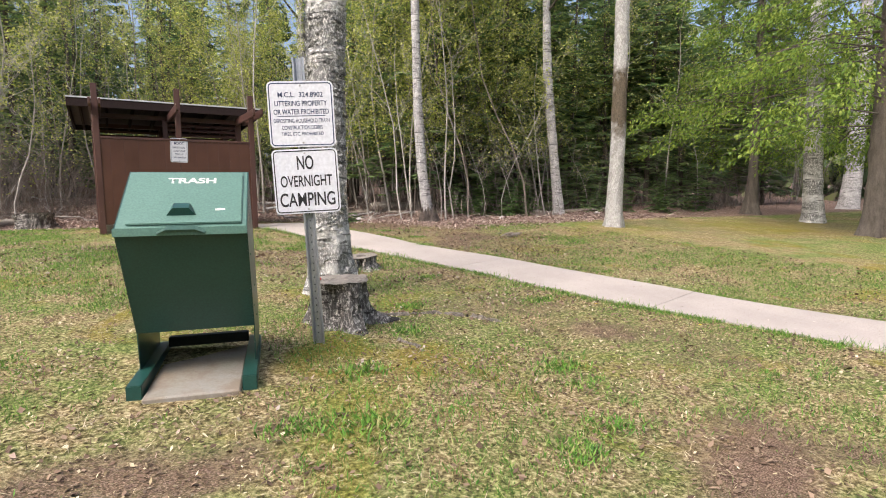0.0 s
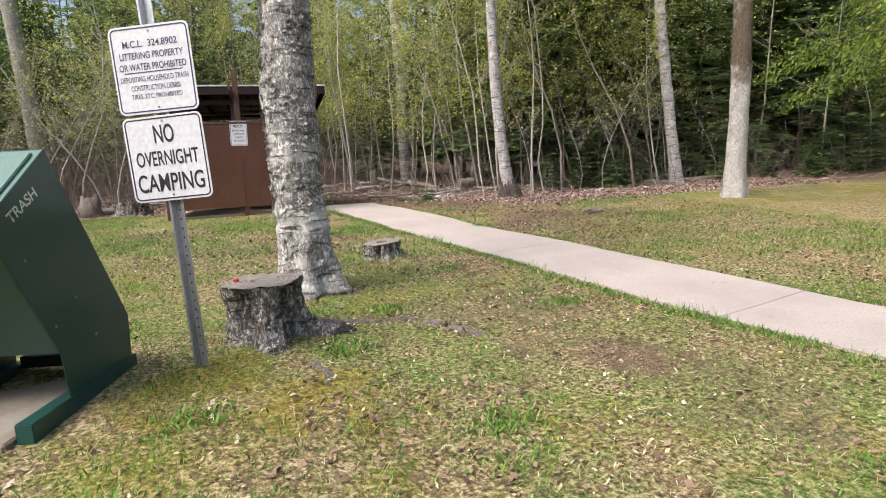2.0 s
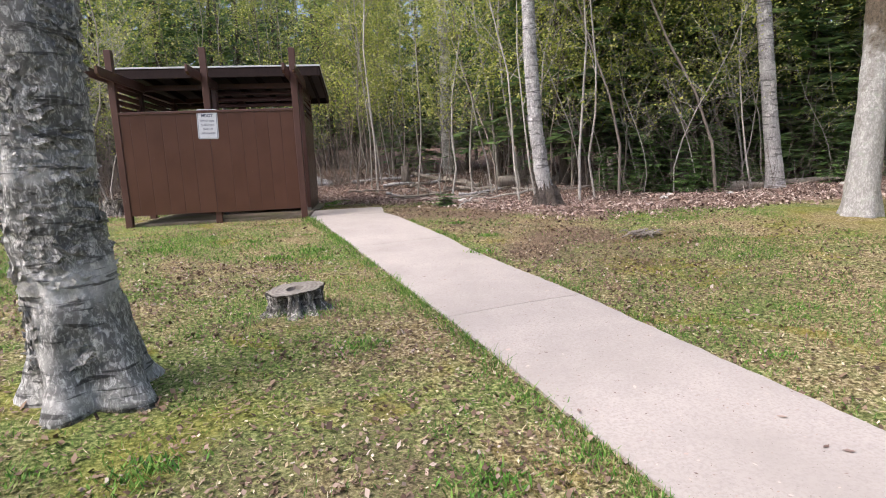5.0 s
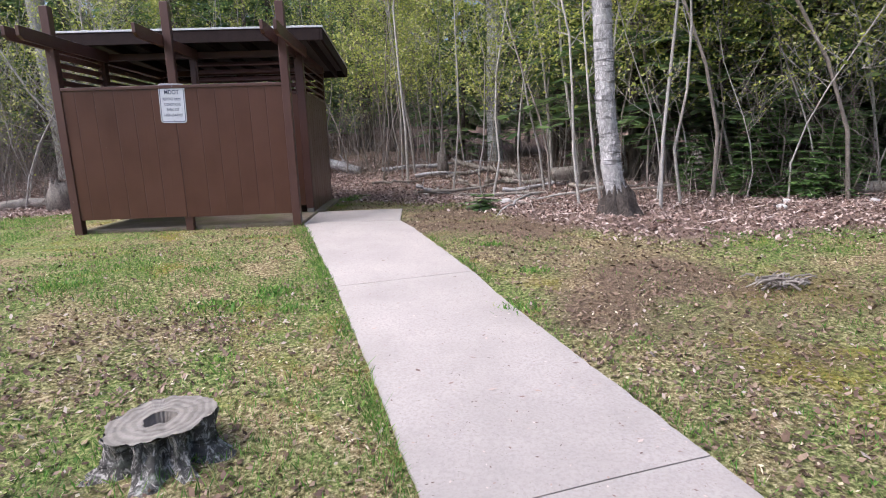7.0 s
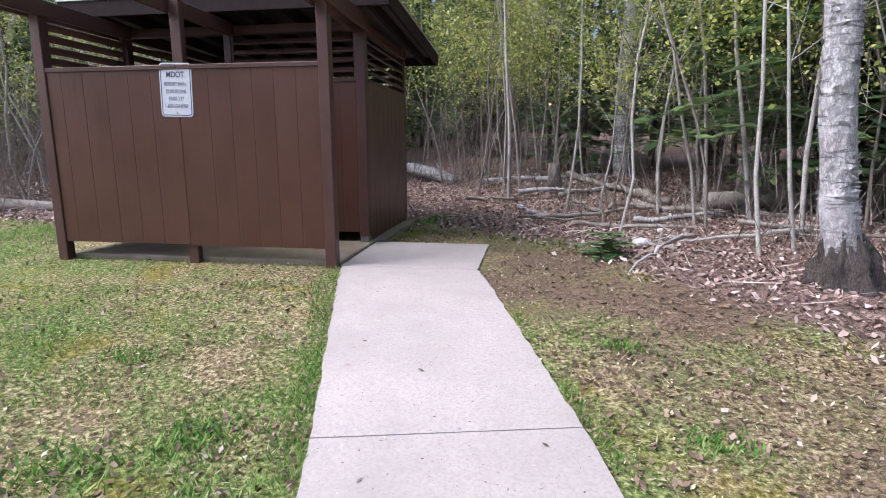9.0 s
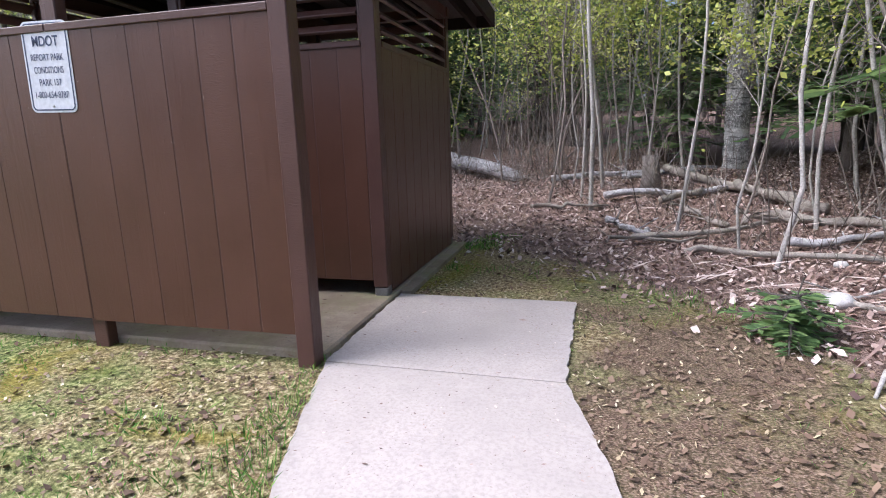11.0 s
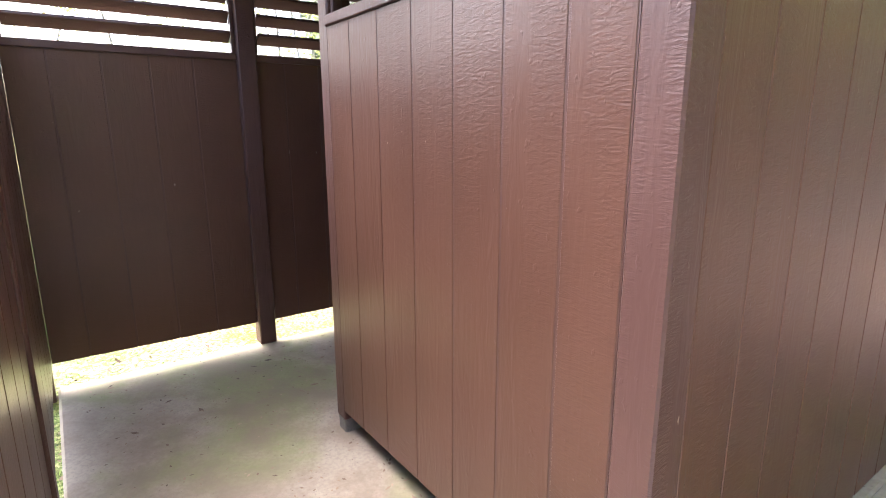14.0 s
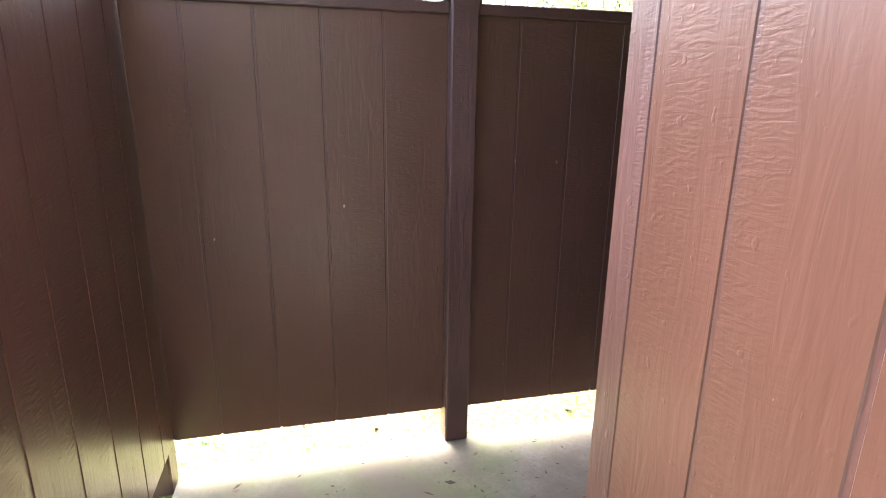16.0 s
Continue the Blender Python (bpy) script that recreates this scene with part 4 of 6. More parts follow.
def big_tree(name, pts, radii, bark, label, leaf, rng, flare=(0.1, 0.25), lump=0.015, height=13.0, leaves=2500, sides=24, curls=0, root_skirt=None):
    x, y, _ = pts[0]
    z0 = gz(x, y) - 0.05
    t = thing(name, label, "tree", "trees at the lawn edge", at=(x, y, z0))
    local = [(a - x, b - y, c - z0) for a, b, c in pts]
    local[0] = (0, 0, 0)
    local.append((local[-1][0] * 1.15, local[-1][1] * 1.1, height))
    part("trunk", rough_trunk(local, radii + [radii[-1] * .3], rng, sides, 0.06, lump, flare), MAT[bark], t)
    top = Vector((local[-2][0], local[-2][1], 0))
    limbs(top, height, radii[-1], 14, 3.0, rng).part("limbs", MAT["bark_dark"], t)
    crown((top.x, top.y, height * .82), 3.2, leaves, 0.07, rng).part("crown", MAT[leaf], t, "", False)
    if curls:
        g = Geo()
        for i in range(curls):
            zz = rng.uniform(0.25, 3.2)
            a = rng.uniform(0, 6.283)
            rr = float(np.interp(zz, [p[2] for p in local], radii + [radii[-1] * .3])) + rng.uniform(-0.004, 0.016)
            cx, cy = float(np.interp(zz, [p[2] for p in local], [p[0] for p in local])), float(np.interp(zz, [p[2] for p in local], [p[1] for p in local]))
            d = Vector((math.cos(a), math.sin(a), 0))
            s = Vector((-d.y, d.x, 0))
            c = Vector((cx, cy, zz)) + d * rr
            u = (s * rng.uniform(.5, 1) + d * rng.uniform(-.1, .45) + Vector((0, 0, rng.uniform(-.5, .5)))).normalized() * rng.uniform(.012, .055)
            w = (Vector((0, 0, 1)) + d * rng.uniform(-.4, .5)).normalized() * rng.uniform(.008, .026)
            g.quad(c, u, w)
        g.part("peeling_bark", MAT[bark], t, "loose curls of peeling bark", False)["kind"] = "stuff"
    if root_skirt:
        h, grow = root_skirt
        zs, rs = [p[2] for p in local], radii + [radii[-1] * .3]
        bm_ = bmesh.new()
        rings = []
        off = rng.uniform(0, 9)
        for i in range(19):
            s = h * 1.25 * i / 18
            ring = []
            for k in range(64):
                th = 2 * math.pi * k / 64
                d = Vector((math.cos(th), math.sin(th), 0))
                top = h * (.72 + .5 * noise.noise(d * 2.2 + Vector((off, 0, 0))) + .25 * noise.noise(d * 6 + Vector((0, off, 0))))
                f = max(0.0, 1 - s / max(top, .1))
                rr = float(np.interp(s, zs, rs)) - .02 + (.03 + grow * (.5 + .5 * math.sin(th * 6 + off + .8 * math.sin(s * 9)))) * min(1, f * 3)
                rr += grow * 1.3 * math.exp(-s / .13) + .016 * noise.noise(Vector((d.x * 9, d.y * 9, s * 12 + off)))
                ring.append(bm_.verts.new((float(np.interp(s, zs, [p[0] for p in local])) + d.x * rr, float(np.interp(s, zs, [p[1] for p in local])) + d.y * rr, s)))
            rings.append(ring)
        for r0, r1 in zip(rings, rings[1:]):
            for k in range(64):
                bm_.faces.new((r0[k], r0[(k + 1) % 64], r1[(k + 1) % 64], r1[k])).smooth = True
        part("root_flare", bm_, MAT["bark_root"], t, "dark furrowed root flare with loose bark")
    return t


rg = random.Random(11)
big_tree("birch_tree", [(2.07, 5.72, 0.2), (2.05, 5.72, 0.75), (2.02, 5.7, 1.3), (2.02, 5.7, 1.95), (2.06, 5.7, 2.75), (2.2, 5.7, 5.0)], [0.235, 0.215, 0.207, 0.217, 0.2, 0.185],
         "bark_old", "old paper birch with thick grey peeling bark beside a stump", "leaf_spring", rg, (0.15, 0.24), 0.04, 13, 2500, 60, 3200)
big_tree("birch_tree", [(6.86, 11.82, 0.5), (6.72, 11.8, 1.22), (6.63, 11.8, 1.93), (6.58, 11.8, 2.75), (6.55, 11.8, 3.3), (6.5, 11.8, 6.0)], [0.135, 0.125, 0.118, 0.112, 0.108, 0.095],
         "bark_birch", "white birch with dark split bark round its foot", "leaf_spring", rg, (0.06, 0.2), 0.01, 13, 1800, 24, 420, (0.62, 0.085))
big_tree("birch_tree", [(9.95, 8.78, 0.4), (10.0, 8.8, 1.2), (10.06, 8.8, 2.1), (10.1, 8.8, 3.7), (10.12, 8.8, 5.5)], [0.20, 0.175, 0.165, 0.155, 0.145],
         "bark_maple", "pale grey lichen-spotted maple trunk on the lawn edge", "leaf_spring", rg, (0.09, 0.2), 0.018, 13, 1800, 24)
big_tree("birch_tree", [(12.1, 12.8, 0.5), (11.98, 12.8, 1.4), (11.9, 12.8, 1.95), (11.75, 12.8, 3.2), (11.55, 12.8, 5.0), (11.5, 12.8, 6.5)], [0.18, 0.155, 0.145, 0.138, 0.13, 0.115],
         "bark_birch", "crooked white birch at the edge of the woods", "leaf_spring", rg, (0.06, 0.2), 0.01, 13, 1800, 20)
big_tree("birch_tree", [(16.35, 7.5, 0.3), (16.2, 7.5, 1.6), (16.1, 7.5, 2.6), (16.0, 7.5, 5.0)], [0.26, 0.22, 0.21, 0.19],
         "bark_old", "dark rough-barked birch under hanging cedar boughs", "leaf_spring", rg, (0.1, 0.25), 0.03, 12, 1500, 24)
big_tree("birch_tree", [(24.5, 10.0, 0.4), (24.8, 10.0, 2.0), (25.0, 10.0, 5.0)], [0.36, 0.3, 0.28],
         "bark_birch", "white birch trunk in deep shade", "leaf_spring", rg, (0.1, 0.25), 0.015, 12, 1500, 20)
big_tree("maple_tree", [(-4.3, 19.1, 0.9), (-4.45, 19.1, 4.2), (-4.6, 19.1, 7.4)], [0.23, 0.2, 0.175],
         "bark_grey", "tall grey trunk rising from the thicket", "leaf_spring", rg, (0.08, 0.3), 0.015, 13, 1500, 20)
big_tree("maple_tree", [(-6.6, 22.0, 0.9), (-6.5, 22.0, 4.0), (-6.3, 22.0, 7.0)], [0.24, 0.2, 0.18],
         "bark_dark", "tall dark trunk rising from the thicket", "leaf_spring", rg, (0.08, 0.3), 0.015, 13, 1500, 18)

big_tree("birch_tree", [(6.5, 20.1, 0.9), (6.45, 20.1, 2.5), (6.5, 20.1, 4.5), (6.4, 20.1, 7.0)], [0.2, 0.18, 0.17, 0.15],
         "bark_old", "old shaggy-barked birch standing among brush", "leaf_spring", rg, (0.08, 0.25), 0.03, 13, 1500, 28, 700)


def build_cedar(x, y, r, h, reach, label, rng, low):
    """A white cedar: flared trunk, long drooping boughs, flat hanging sprays."""
    t = thing("cedar_tree", label, "tree", at=(x, y, gz(x, y) - 0.05))
    part("trunk", rough_trunk([(0, 0, 0), (0.05, 0, 1.2), (0.1, 0, 3.0), (0.1, 0, h)], [r * 1.15, r, r * .9, r * .15], rng, 24, 0.08, 0.03, (0.25, 0.35), 0.01), MAT["bark_dark"], t)
    gb, gl = Geo(), Geo()
    for i in range(110):
        a = rng.uniform(0, 6.283)
        f = rng.random()
        z = low + (h - low) * f
        s = reach * (1 - f * .75) * rng.uniform(.55, 1.1)
        d = Vector((math.cos(a), math.sin(a), 0))
        pts = [Vector((0.08, 0, z)), Vector((0, 0, z)) + d * s * .4 + Vector((0, 0, .02 * s)), Vector((0, 0, z)) + d * s * .75 + Vector((0, 0, -.06 * s)), Vector((0, 0, z)) + d * s + Vector((0, 0, -.15 * s))]
        gb.tube(pts, [0.022, 0.015, 0.009, 0.003], 4)
        for k in range(int(280 * s / reach) + 100):
            q = rng.uniform(.15, 1) ** .8
            j = min(int(q * 3), 2)
            p = pts[j].lerp(pts[j + 1], q * 3 - j)
            side = Vector((-d.y, d.x, 0)) * rng.gauss(0, .3 * (1.2 - q * .5)) + Vector((0, 0, rng.uniform(-.4, .08)))
            c = p + side
            u = (d * rng.uniform(.1, .8) + side * 1.2 + Vector((0, 0, rng.uniform(-.9, .1)))).normalized() * rng.uniform(.024, .06)
            w = u.cross(Vector((rng.gauss(0, 1), rng.gauss(0, 1), rng.gauss(0, 1)))).normalized() * u.length * rng.uniform(.3, .55)
            gl.quad(c, u, w)
    gb.part("bough", MAT["bark_dark"], t)
    gl.part("crown", MAT["leaf_cedar"], t, "", False)


build_cedar(14.25, 5.35, 0.2, 9, 4.6, "light green white cedar with a flared dark trunk", random.Random(21), 2.35)
build_cedar(17.4, 9.8, 0.14, 9, 4.6, "light green white cedar behind the lawn birches", random.Random(22), 2.3)
build_cedar(18.6, 5.6, 0.3, 9, 4.4, "light green white cedar on the lawn", random.Random(23), 2.4)


# ---- forest: firs, saplings, brush ----
def build_fir(name, h, rng, mat, reach, low, label, per=0.30, sprays=26, size=0.23):
    t = thing(name, label, "conifer tree", "firs in the woods", at=(0, 0, 0))
    g = Geo()
    g.tube([(0, 0, -0.1), (0.03, 0, h * .5), (0, 0.03, h)], [h * .008, h * .0055, 0.006], 7)
    for z in np.arange(max(low * .35, .3), low, .35):
        for _ in range(2):
            a = rng.uniform(0, 6.283)
            d = Vector((math.cos(a), math.sin(a), rng.uniform(-.25, .1)))
            g.tube([Vector((0, 0, z)), Vector((0, 0, z)) + d * rng.uniform(.3, .9)], [0.008, 0.002], 3)
    g2 = Geo()
    z = low
    while z < h - 0.1:
        f = (z - low) / (h - low)
        s0 = reach * (1 - f) ** .8 + .12
        for i in range(6):
            a = rng.uniform(0, 6.283)
            s = s0 * rng.uniform(.6, 1.1)
            d = Vector((math.cos(a), math.sin(a), 0))
            droop = -.28 + .5 * f
            tip = Vector((0, 0, z)) + d * s + Vector((0, 0, droop * s))
            g.tube([Vector((0, 0, z)), tip], [0.012, 0.003], 3)
            side = Vector((-d.y, d.x, 0))
            for k in range(max(5, int(sprays * s / reach))):
                q = rng.uniform(.12, 1)
                sg = rng.choice((-1, 1))
                ln = size * (1.5 - q) * rng.uniform(.7, 1.3) * (0.5 + .5 * s / reach)
                u = (side * sg + d * .55 + Vector((0, 0, rng.uniform(-.35, .12)))).normalized() * ln
                c = Vector((0, 0, z)).lerp(tip, q) + u * .9
                w = u.cross(Vector((rng.gauss(0, .35), rng.gauss(0, .35), 1))).normalized() * ln * rng.uniform(.22, .38)
                g2.quad(c, u, w)
        z += per * rng.uniform(.8, 1.2)
    g.part("trunk", MAT["bark_dark"], t)
    g2.part("crown", mat, t, "", False)
    return t


def build_sapling(h, rng, leaves, label, mat="twig", lean=0.5, n_br=16, name="sapling"):
    t = thing(name, label, "sapling", "bare spring saplings", at=(0, 0, 0))
    g, gl = Geo(), Geo()
    p = Vector((0, 0, -0.05))
    d = Vector((rng.gauss(0, .05 * lean * 2), rng.gauss(0, .05 * lean * 2), 1))
    pts = [p]
    for i in range(9):
        p = p + d.normalized() * h / 9
        d = d.normalized() + Vector((rng.gauss(0, .12), rng.gauss(0, .12), .17))
        pts.append(p)
    r0 = 0.0031 * h * rng.uniform(.7, 1.3)
    g.tube(pts, [r0 * (1 - .88 * i / 9) for i in range(10)], 6)
    for i in range(n_br):
        f = rng.uniform(.18, .98) ** .8
        j = min(int(f * 9), 8)
        p0 = pts[j].lerp(pts[j + 1], f * 9 - j)
        a = rng.uniform(0, 6.283)
        s = h * .2 * rng.uniform(.5, 1.2) * (1.15 - f)  + .15
        e = Vector((math.cos(a), math.sin(a), rng.uniform(.35, 1.3))).normalized()
        p1 = p0 + e * s * .5
        e2 = (e + Vector((rng.gauss(0, .25), rng.gauss(0, .25), rng.uniform(-.1, .35)))).normalized()
        p2 = p1 + e2 * s * .5
        rb = r0 * .38 * (1.1 - f)
        g.tube([p0, p1, p2], [rb, rb * .65, .0025], 4)
        for k in range(4):
            q = rng.uniform(.25, 1)
            b0 = p0.lerp(p1, q * 2) if q < .5 else p1.lerp(p2, q * 2 - 1)
            e3 = (e2 + Vector((rng.gauss(0, .6), rng.gauss(0, .6), rng.gauss(.1, .4)))).normalized()
            b1 = b0 + e3 * s * rng.uniform(.25, .5)
            g.tube([b0, b1], [.0045, .0018], 3)
            for m in range(leaves):
                c = b0.lerp(b1, rng.uniform(.2, 1.05)) + Vector((rng.gauss(0, .05), rng.gauss(0, .05), rng.gauss(0, .05)))
                u = Vector((rng.gauss(0, 1), rng.gauss(0, 1), rng.gauss(-.2, .7))).normalized() * rng.choice((.011, .017, .023, .032)) * rng.uniform(.8, 1.2)
                w = u.cross(Vector((rng.gauss(0, 1), rng.gauss(0, 1), rng.gauss(0, 1)))).normalized() * u.length * rng.uniform(.45, .85)
                gl.quad(c, u, w)
    g.part("stem", MAT[mat], t)
    if leaves:
        gl.part("foliage", MAT["leaf_spring"], t, "small yellow-green opening leaves", False)
    return t


def build_brush(h, n, rng, label, mat):
    """A thicket of bare shoots from one stool."""
    t = thing("brush", label, "shrub", "bare brush at the woods' edge", at=(0, 0, 0))
    g = Geo()
    for i in range(n):
        a = rng.uniform(0, 6.283)
        b = Vector((rng.gauss(0, .3), rng.gauss(0, .3), -.03))
        s = h * rng.uniform(.4, 1.1)
        e = Vector((math.cos(a) * rng.uniform(.1, .9), math.sin(a) * rng.uniform(.1, .9), 1)).normalized()
        p1 = b + e * s * .5
        e2 = (e + Vector((rng.gauss(0, .3), rng.gauss(0, .3), rng.uniform(-.5, .2)))).normalized()
        p2 = p1 + e2 * s * .5
        r = .003 + .0022 * rng.random() * h
        bend = Vector((rng.gauss(0, .05), rng.gauss(0, .05), 0)) * s
        g.tube([b, b.lerp(p1, .5) + bend, p1, p1.lerp(p2, .5) - bend * .8, p2], [r, r * .85, r * .7, r * .45, .0018], 4)
        for k in range(5):
            q0 = p1.lerp(p2, rng.uniform(-.6, .9))
            e3 = (e2 + Vector((rng.gauss(0, .7), rng.gauss(0, .7), rng.gauss(0, .5)))).normalized()
            g.tube([q0, q0 + e3 * s * rng.uniform(.12, .3)], [.0035, .0014], 3)
    g.part("thicket", MAT[mat], t)
    return t


def scatter(protos, spots, rng, scale=(0.8, 1.2), tilt=3.0):
    """Copies of the prototypes at the spots; each prototype itself takes the first spots."""
    used = set()
    for x, y in spots:
        i = rng.randrange(len(protos))
        s = rng.uniform(*scale)
        m = pose(x, y, gz(x, y), rng.gauss(0, tilt), rng.gauss(0, tilt), rng.uniform(0, 360))
        if i not in used:
            used.add(i)
            protos[i].matrix_world = m @ Matrix.Scale(s, 4)
        else:
            ob = copy_thing(protos[i], m)
            ob.scale = (s, s, s)


def spots_in(n, x0, x1, near, far, rng, gap=0.5, keep=None):
    out = []
    tries = 0
    while len(out) < n and tries < n * 60:
        tries += 1
        x = rng.uniform(x0, x1)
        y = float(edge(x)) + rng.uniform(near, far)
        if -1.2 < x < 3.6 and y < 16.6:
            continue
        if keep and not keep(x, y):
            continue
        if all((x - a) ** 2 + (y - b) ** 2 > gap * gap for a, b in out):
            out.append((x, y))
    return out


rf = random.Random(31)
firs = [build_fir("fir_tree", 9.5 + i * 1.6, rf, MAT["needles"], 1.9 + .15 * i, .6 + .45 * i, "dark green balsam fir standing in the woods") for i in range(4)]
fir_spots = [(8.6, 15.6), (10.9, 15.2), (12.9, 16.0), (14.8, 15.2), (16.6, 15.0), (9.6, 17.4), (11.8, 17.6), (15.8, 17.2), (18.4, 14.6), (13.4, 14.6)] + spots_in(46, 7.6, 26, 4.2, 13, rf, 1.3) + spots_in(20, -16, 6.0, 11, 20, rf, 1.6) + spots_in(9, -14, 1.0, 6.5, 11, rf, 1.5) + spots_in(16, -20, 34, 17, 27, rf, 1.5)
scatter(firs, fir_spots, rf, (0.8, 1.2), 1.5)
young = [build_fir("young_fir", 1.0 + .35 * i, rf, MAT["needles_young"], .5 + .12 * i, .12, "young green fir at the edge of the woods", .12, 26, .10) for i in range(3)]
scatter(young, [(9.2, 12.9), (9.9, 12.6), (10.6, 12.9), (11.0, 13.6), (8.7, 13.4), (10.0, 13.8), (13.2, 12.4), (14.4, 12.2), (15.3, 11.6), (16.5, 12.2),
                (18.2, 12.2), (12.6, 13.7), (11.9, 14.3), (13.8, 13.6), (10.4, 14.6), (9.4, 14.8), (12.9, 14.9)], rf, (0.7, 1.15), 3)
scatter([build_fir("fir_seedling", .34, rf, MAT["needles"], .26, .03, "small dark fir seedling among fallen leaves", .05, 22, .05)], [(5.15, 12.75)], rf, (1, 1), 2)
saps = [build_sapling(4.6 + .9 * i, rf, 18 if i % 3 else 6, "slender pale sapling with opening yellow-green leaves", "twig_brown" if i in (1, 4) else "twig", 1.0, 24) for i in range(6)]
sap_spots = spots_in(72, 3.0, 12.5, 2.2, 8.0, rf, .35) + spots_in(40, 12.5, 30, 3, 9, rf, .7) + spots_in(30, -3, 6.0, 4.0, 12.0, rf, .6)
scatter(saps, sap_spots, rf, (0.7, 1.2), 2.5)
bare = [build_sapling(4.0 + 1.1 * i, rf, 2 + 2 * i, "bare grey branching sapling with few opening leaves", "twig", 1.6, 38) for i in range(3)]
scatter(bare, spots_in(62, -14, -1.0, 1.0, 8.0, rf, .5), rf, (0.75, 1.25), 6)
brushes = [build_brush(1.7 + .6 * i, 17, rf, "bare grey-brown brush at the woods' edge", "twig_brown") for i in range(4)]
scatter(brushes, spots_in(15, 2.8, 14, 3.2, 8, rf, .6) + spots_in(11, -3, 7, 5, 12, rf, .7) + spots_in(85, -14, -0.8, .8, 8, rf, .5) + spots_in(30, 14, 30, 2.5, 9, rf, .8), rf, (.7, 1.4), 6)
# trees standing on the open side to the west
scatter([build_sapling(8.0, rf, 16, "leafy young maple with bright spring leaves", "twig", .4, 40, "young_maple")], [(-9.5, 13.6), (-11, 9.0), (-13.5, 12.2), (-15, 9.0), (-12, 15.0)], rf, (.9, 1.3), 2)


def far_woods():
    """The closed depth of the forest, too far in to tell tree from tree."""
    r = np.random.default_rng(4)
    n = 60000
    ang = r.uniform(-np.radians(62), np.radians(232), n)      # open to the west
    dist = r.uniform(33, 50, n)
    x, y = 4 + np.sin(ang) * dist, 8 + np.cos(ang) * dist
    top = 10 + 3.0 * np.sin(ang * 37) + 2.5 * np.sin(ang * 91 + 1) + 2 * r.standard_normal(n)
    z = ground_z(x, y) + top * r.uniform(0, 1, n) ** 0.8
    c = np.stack([x, y, z], -1)
    u = r.standard_normal((n, 3)) * np.array([1, 1, .6])
    u /= np.linalg.norm(u, axis=1, keepdims=True)
    w = np.cross(u, r.standard_normal((n, 3)))
    w /= np.linalg.norm(w, axis=1, keepdims=True)
    s = r.uniform(.3, .75, (n, 1))
    leaf_cloud("far_woods", c, u * s, w * s * .5, MAT["needles_far"], "dense dark conifer woods in the distance", "woods")
    g = Geo()
    rr = random.Random(8)
    for i in range(90):
        a = rr.uniform(-1.5, 1.5)
        d = rr.uniform(15, 34)
        x, y = 4 + math.sin(a) * d, 8 + math.cos(a) * d
        if y < float(edge(x)) + 5:
            continue
        h = rr.uniform(8, 13)
        g.tube([(x, y, gz(x, y) - .1), (x + rr.gauss(0, .2), y, gz(x, y) + h * .5), (x + rr.gauss(0, .4), y, gz(x, y) + h)], [rr.uniform(.05, .11), .05, .02], 6)
    tagged(g.part("far_trunks", MAT["bark_dark"]), "many thin dark trunks deep in the woods", "woods", "", "stuff")


far_woods()


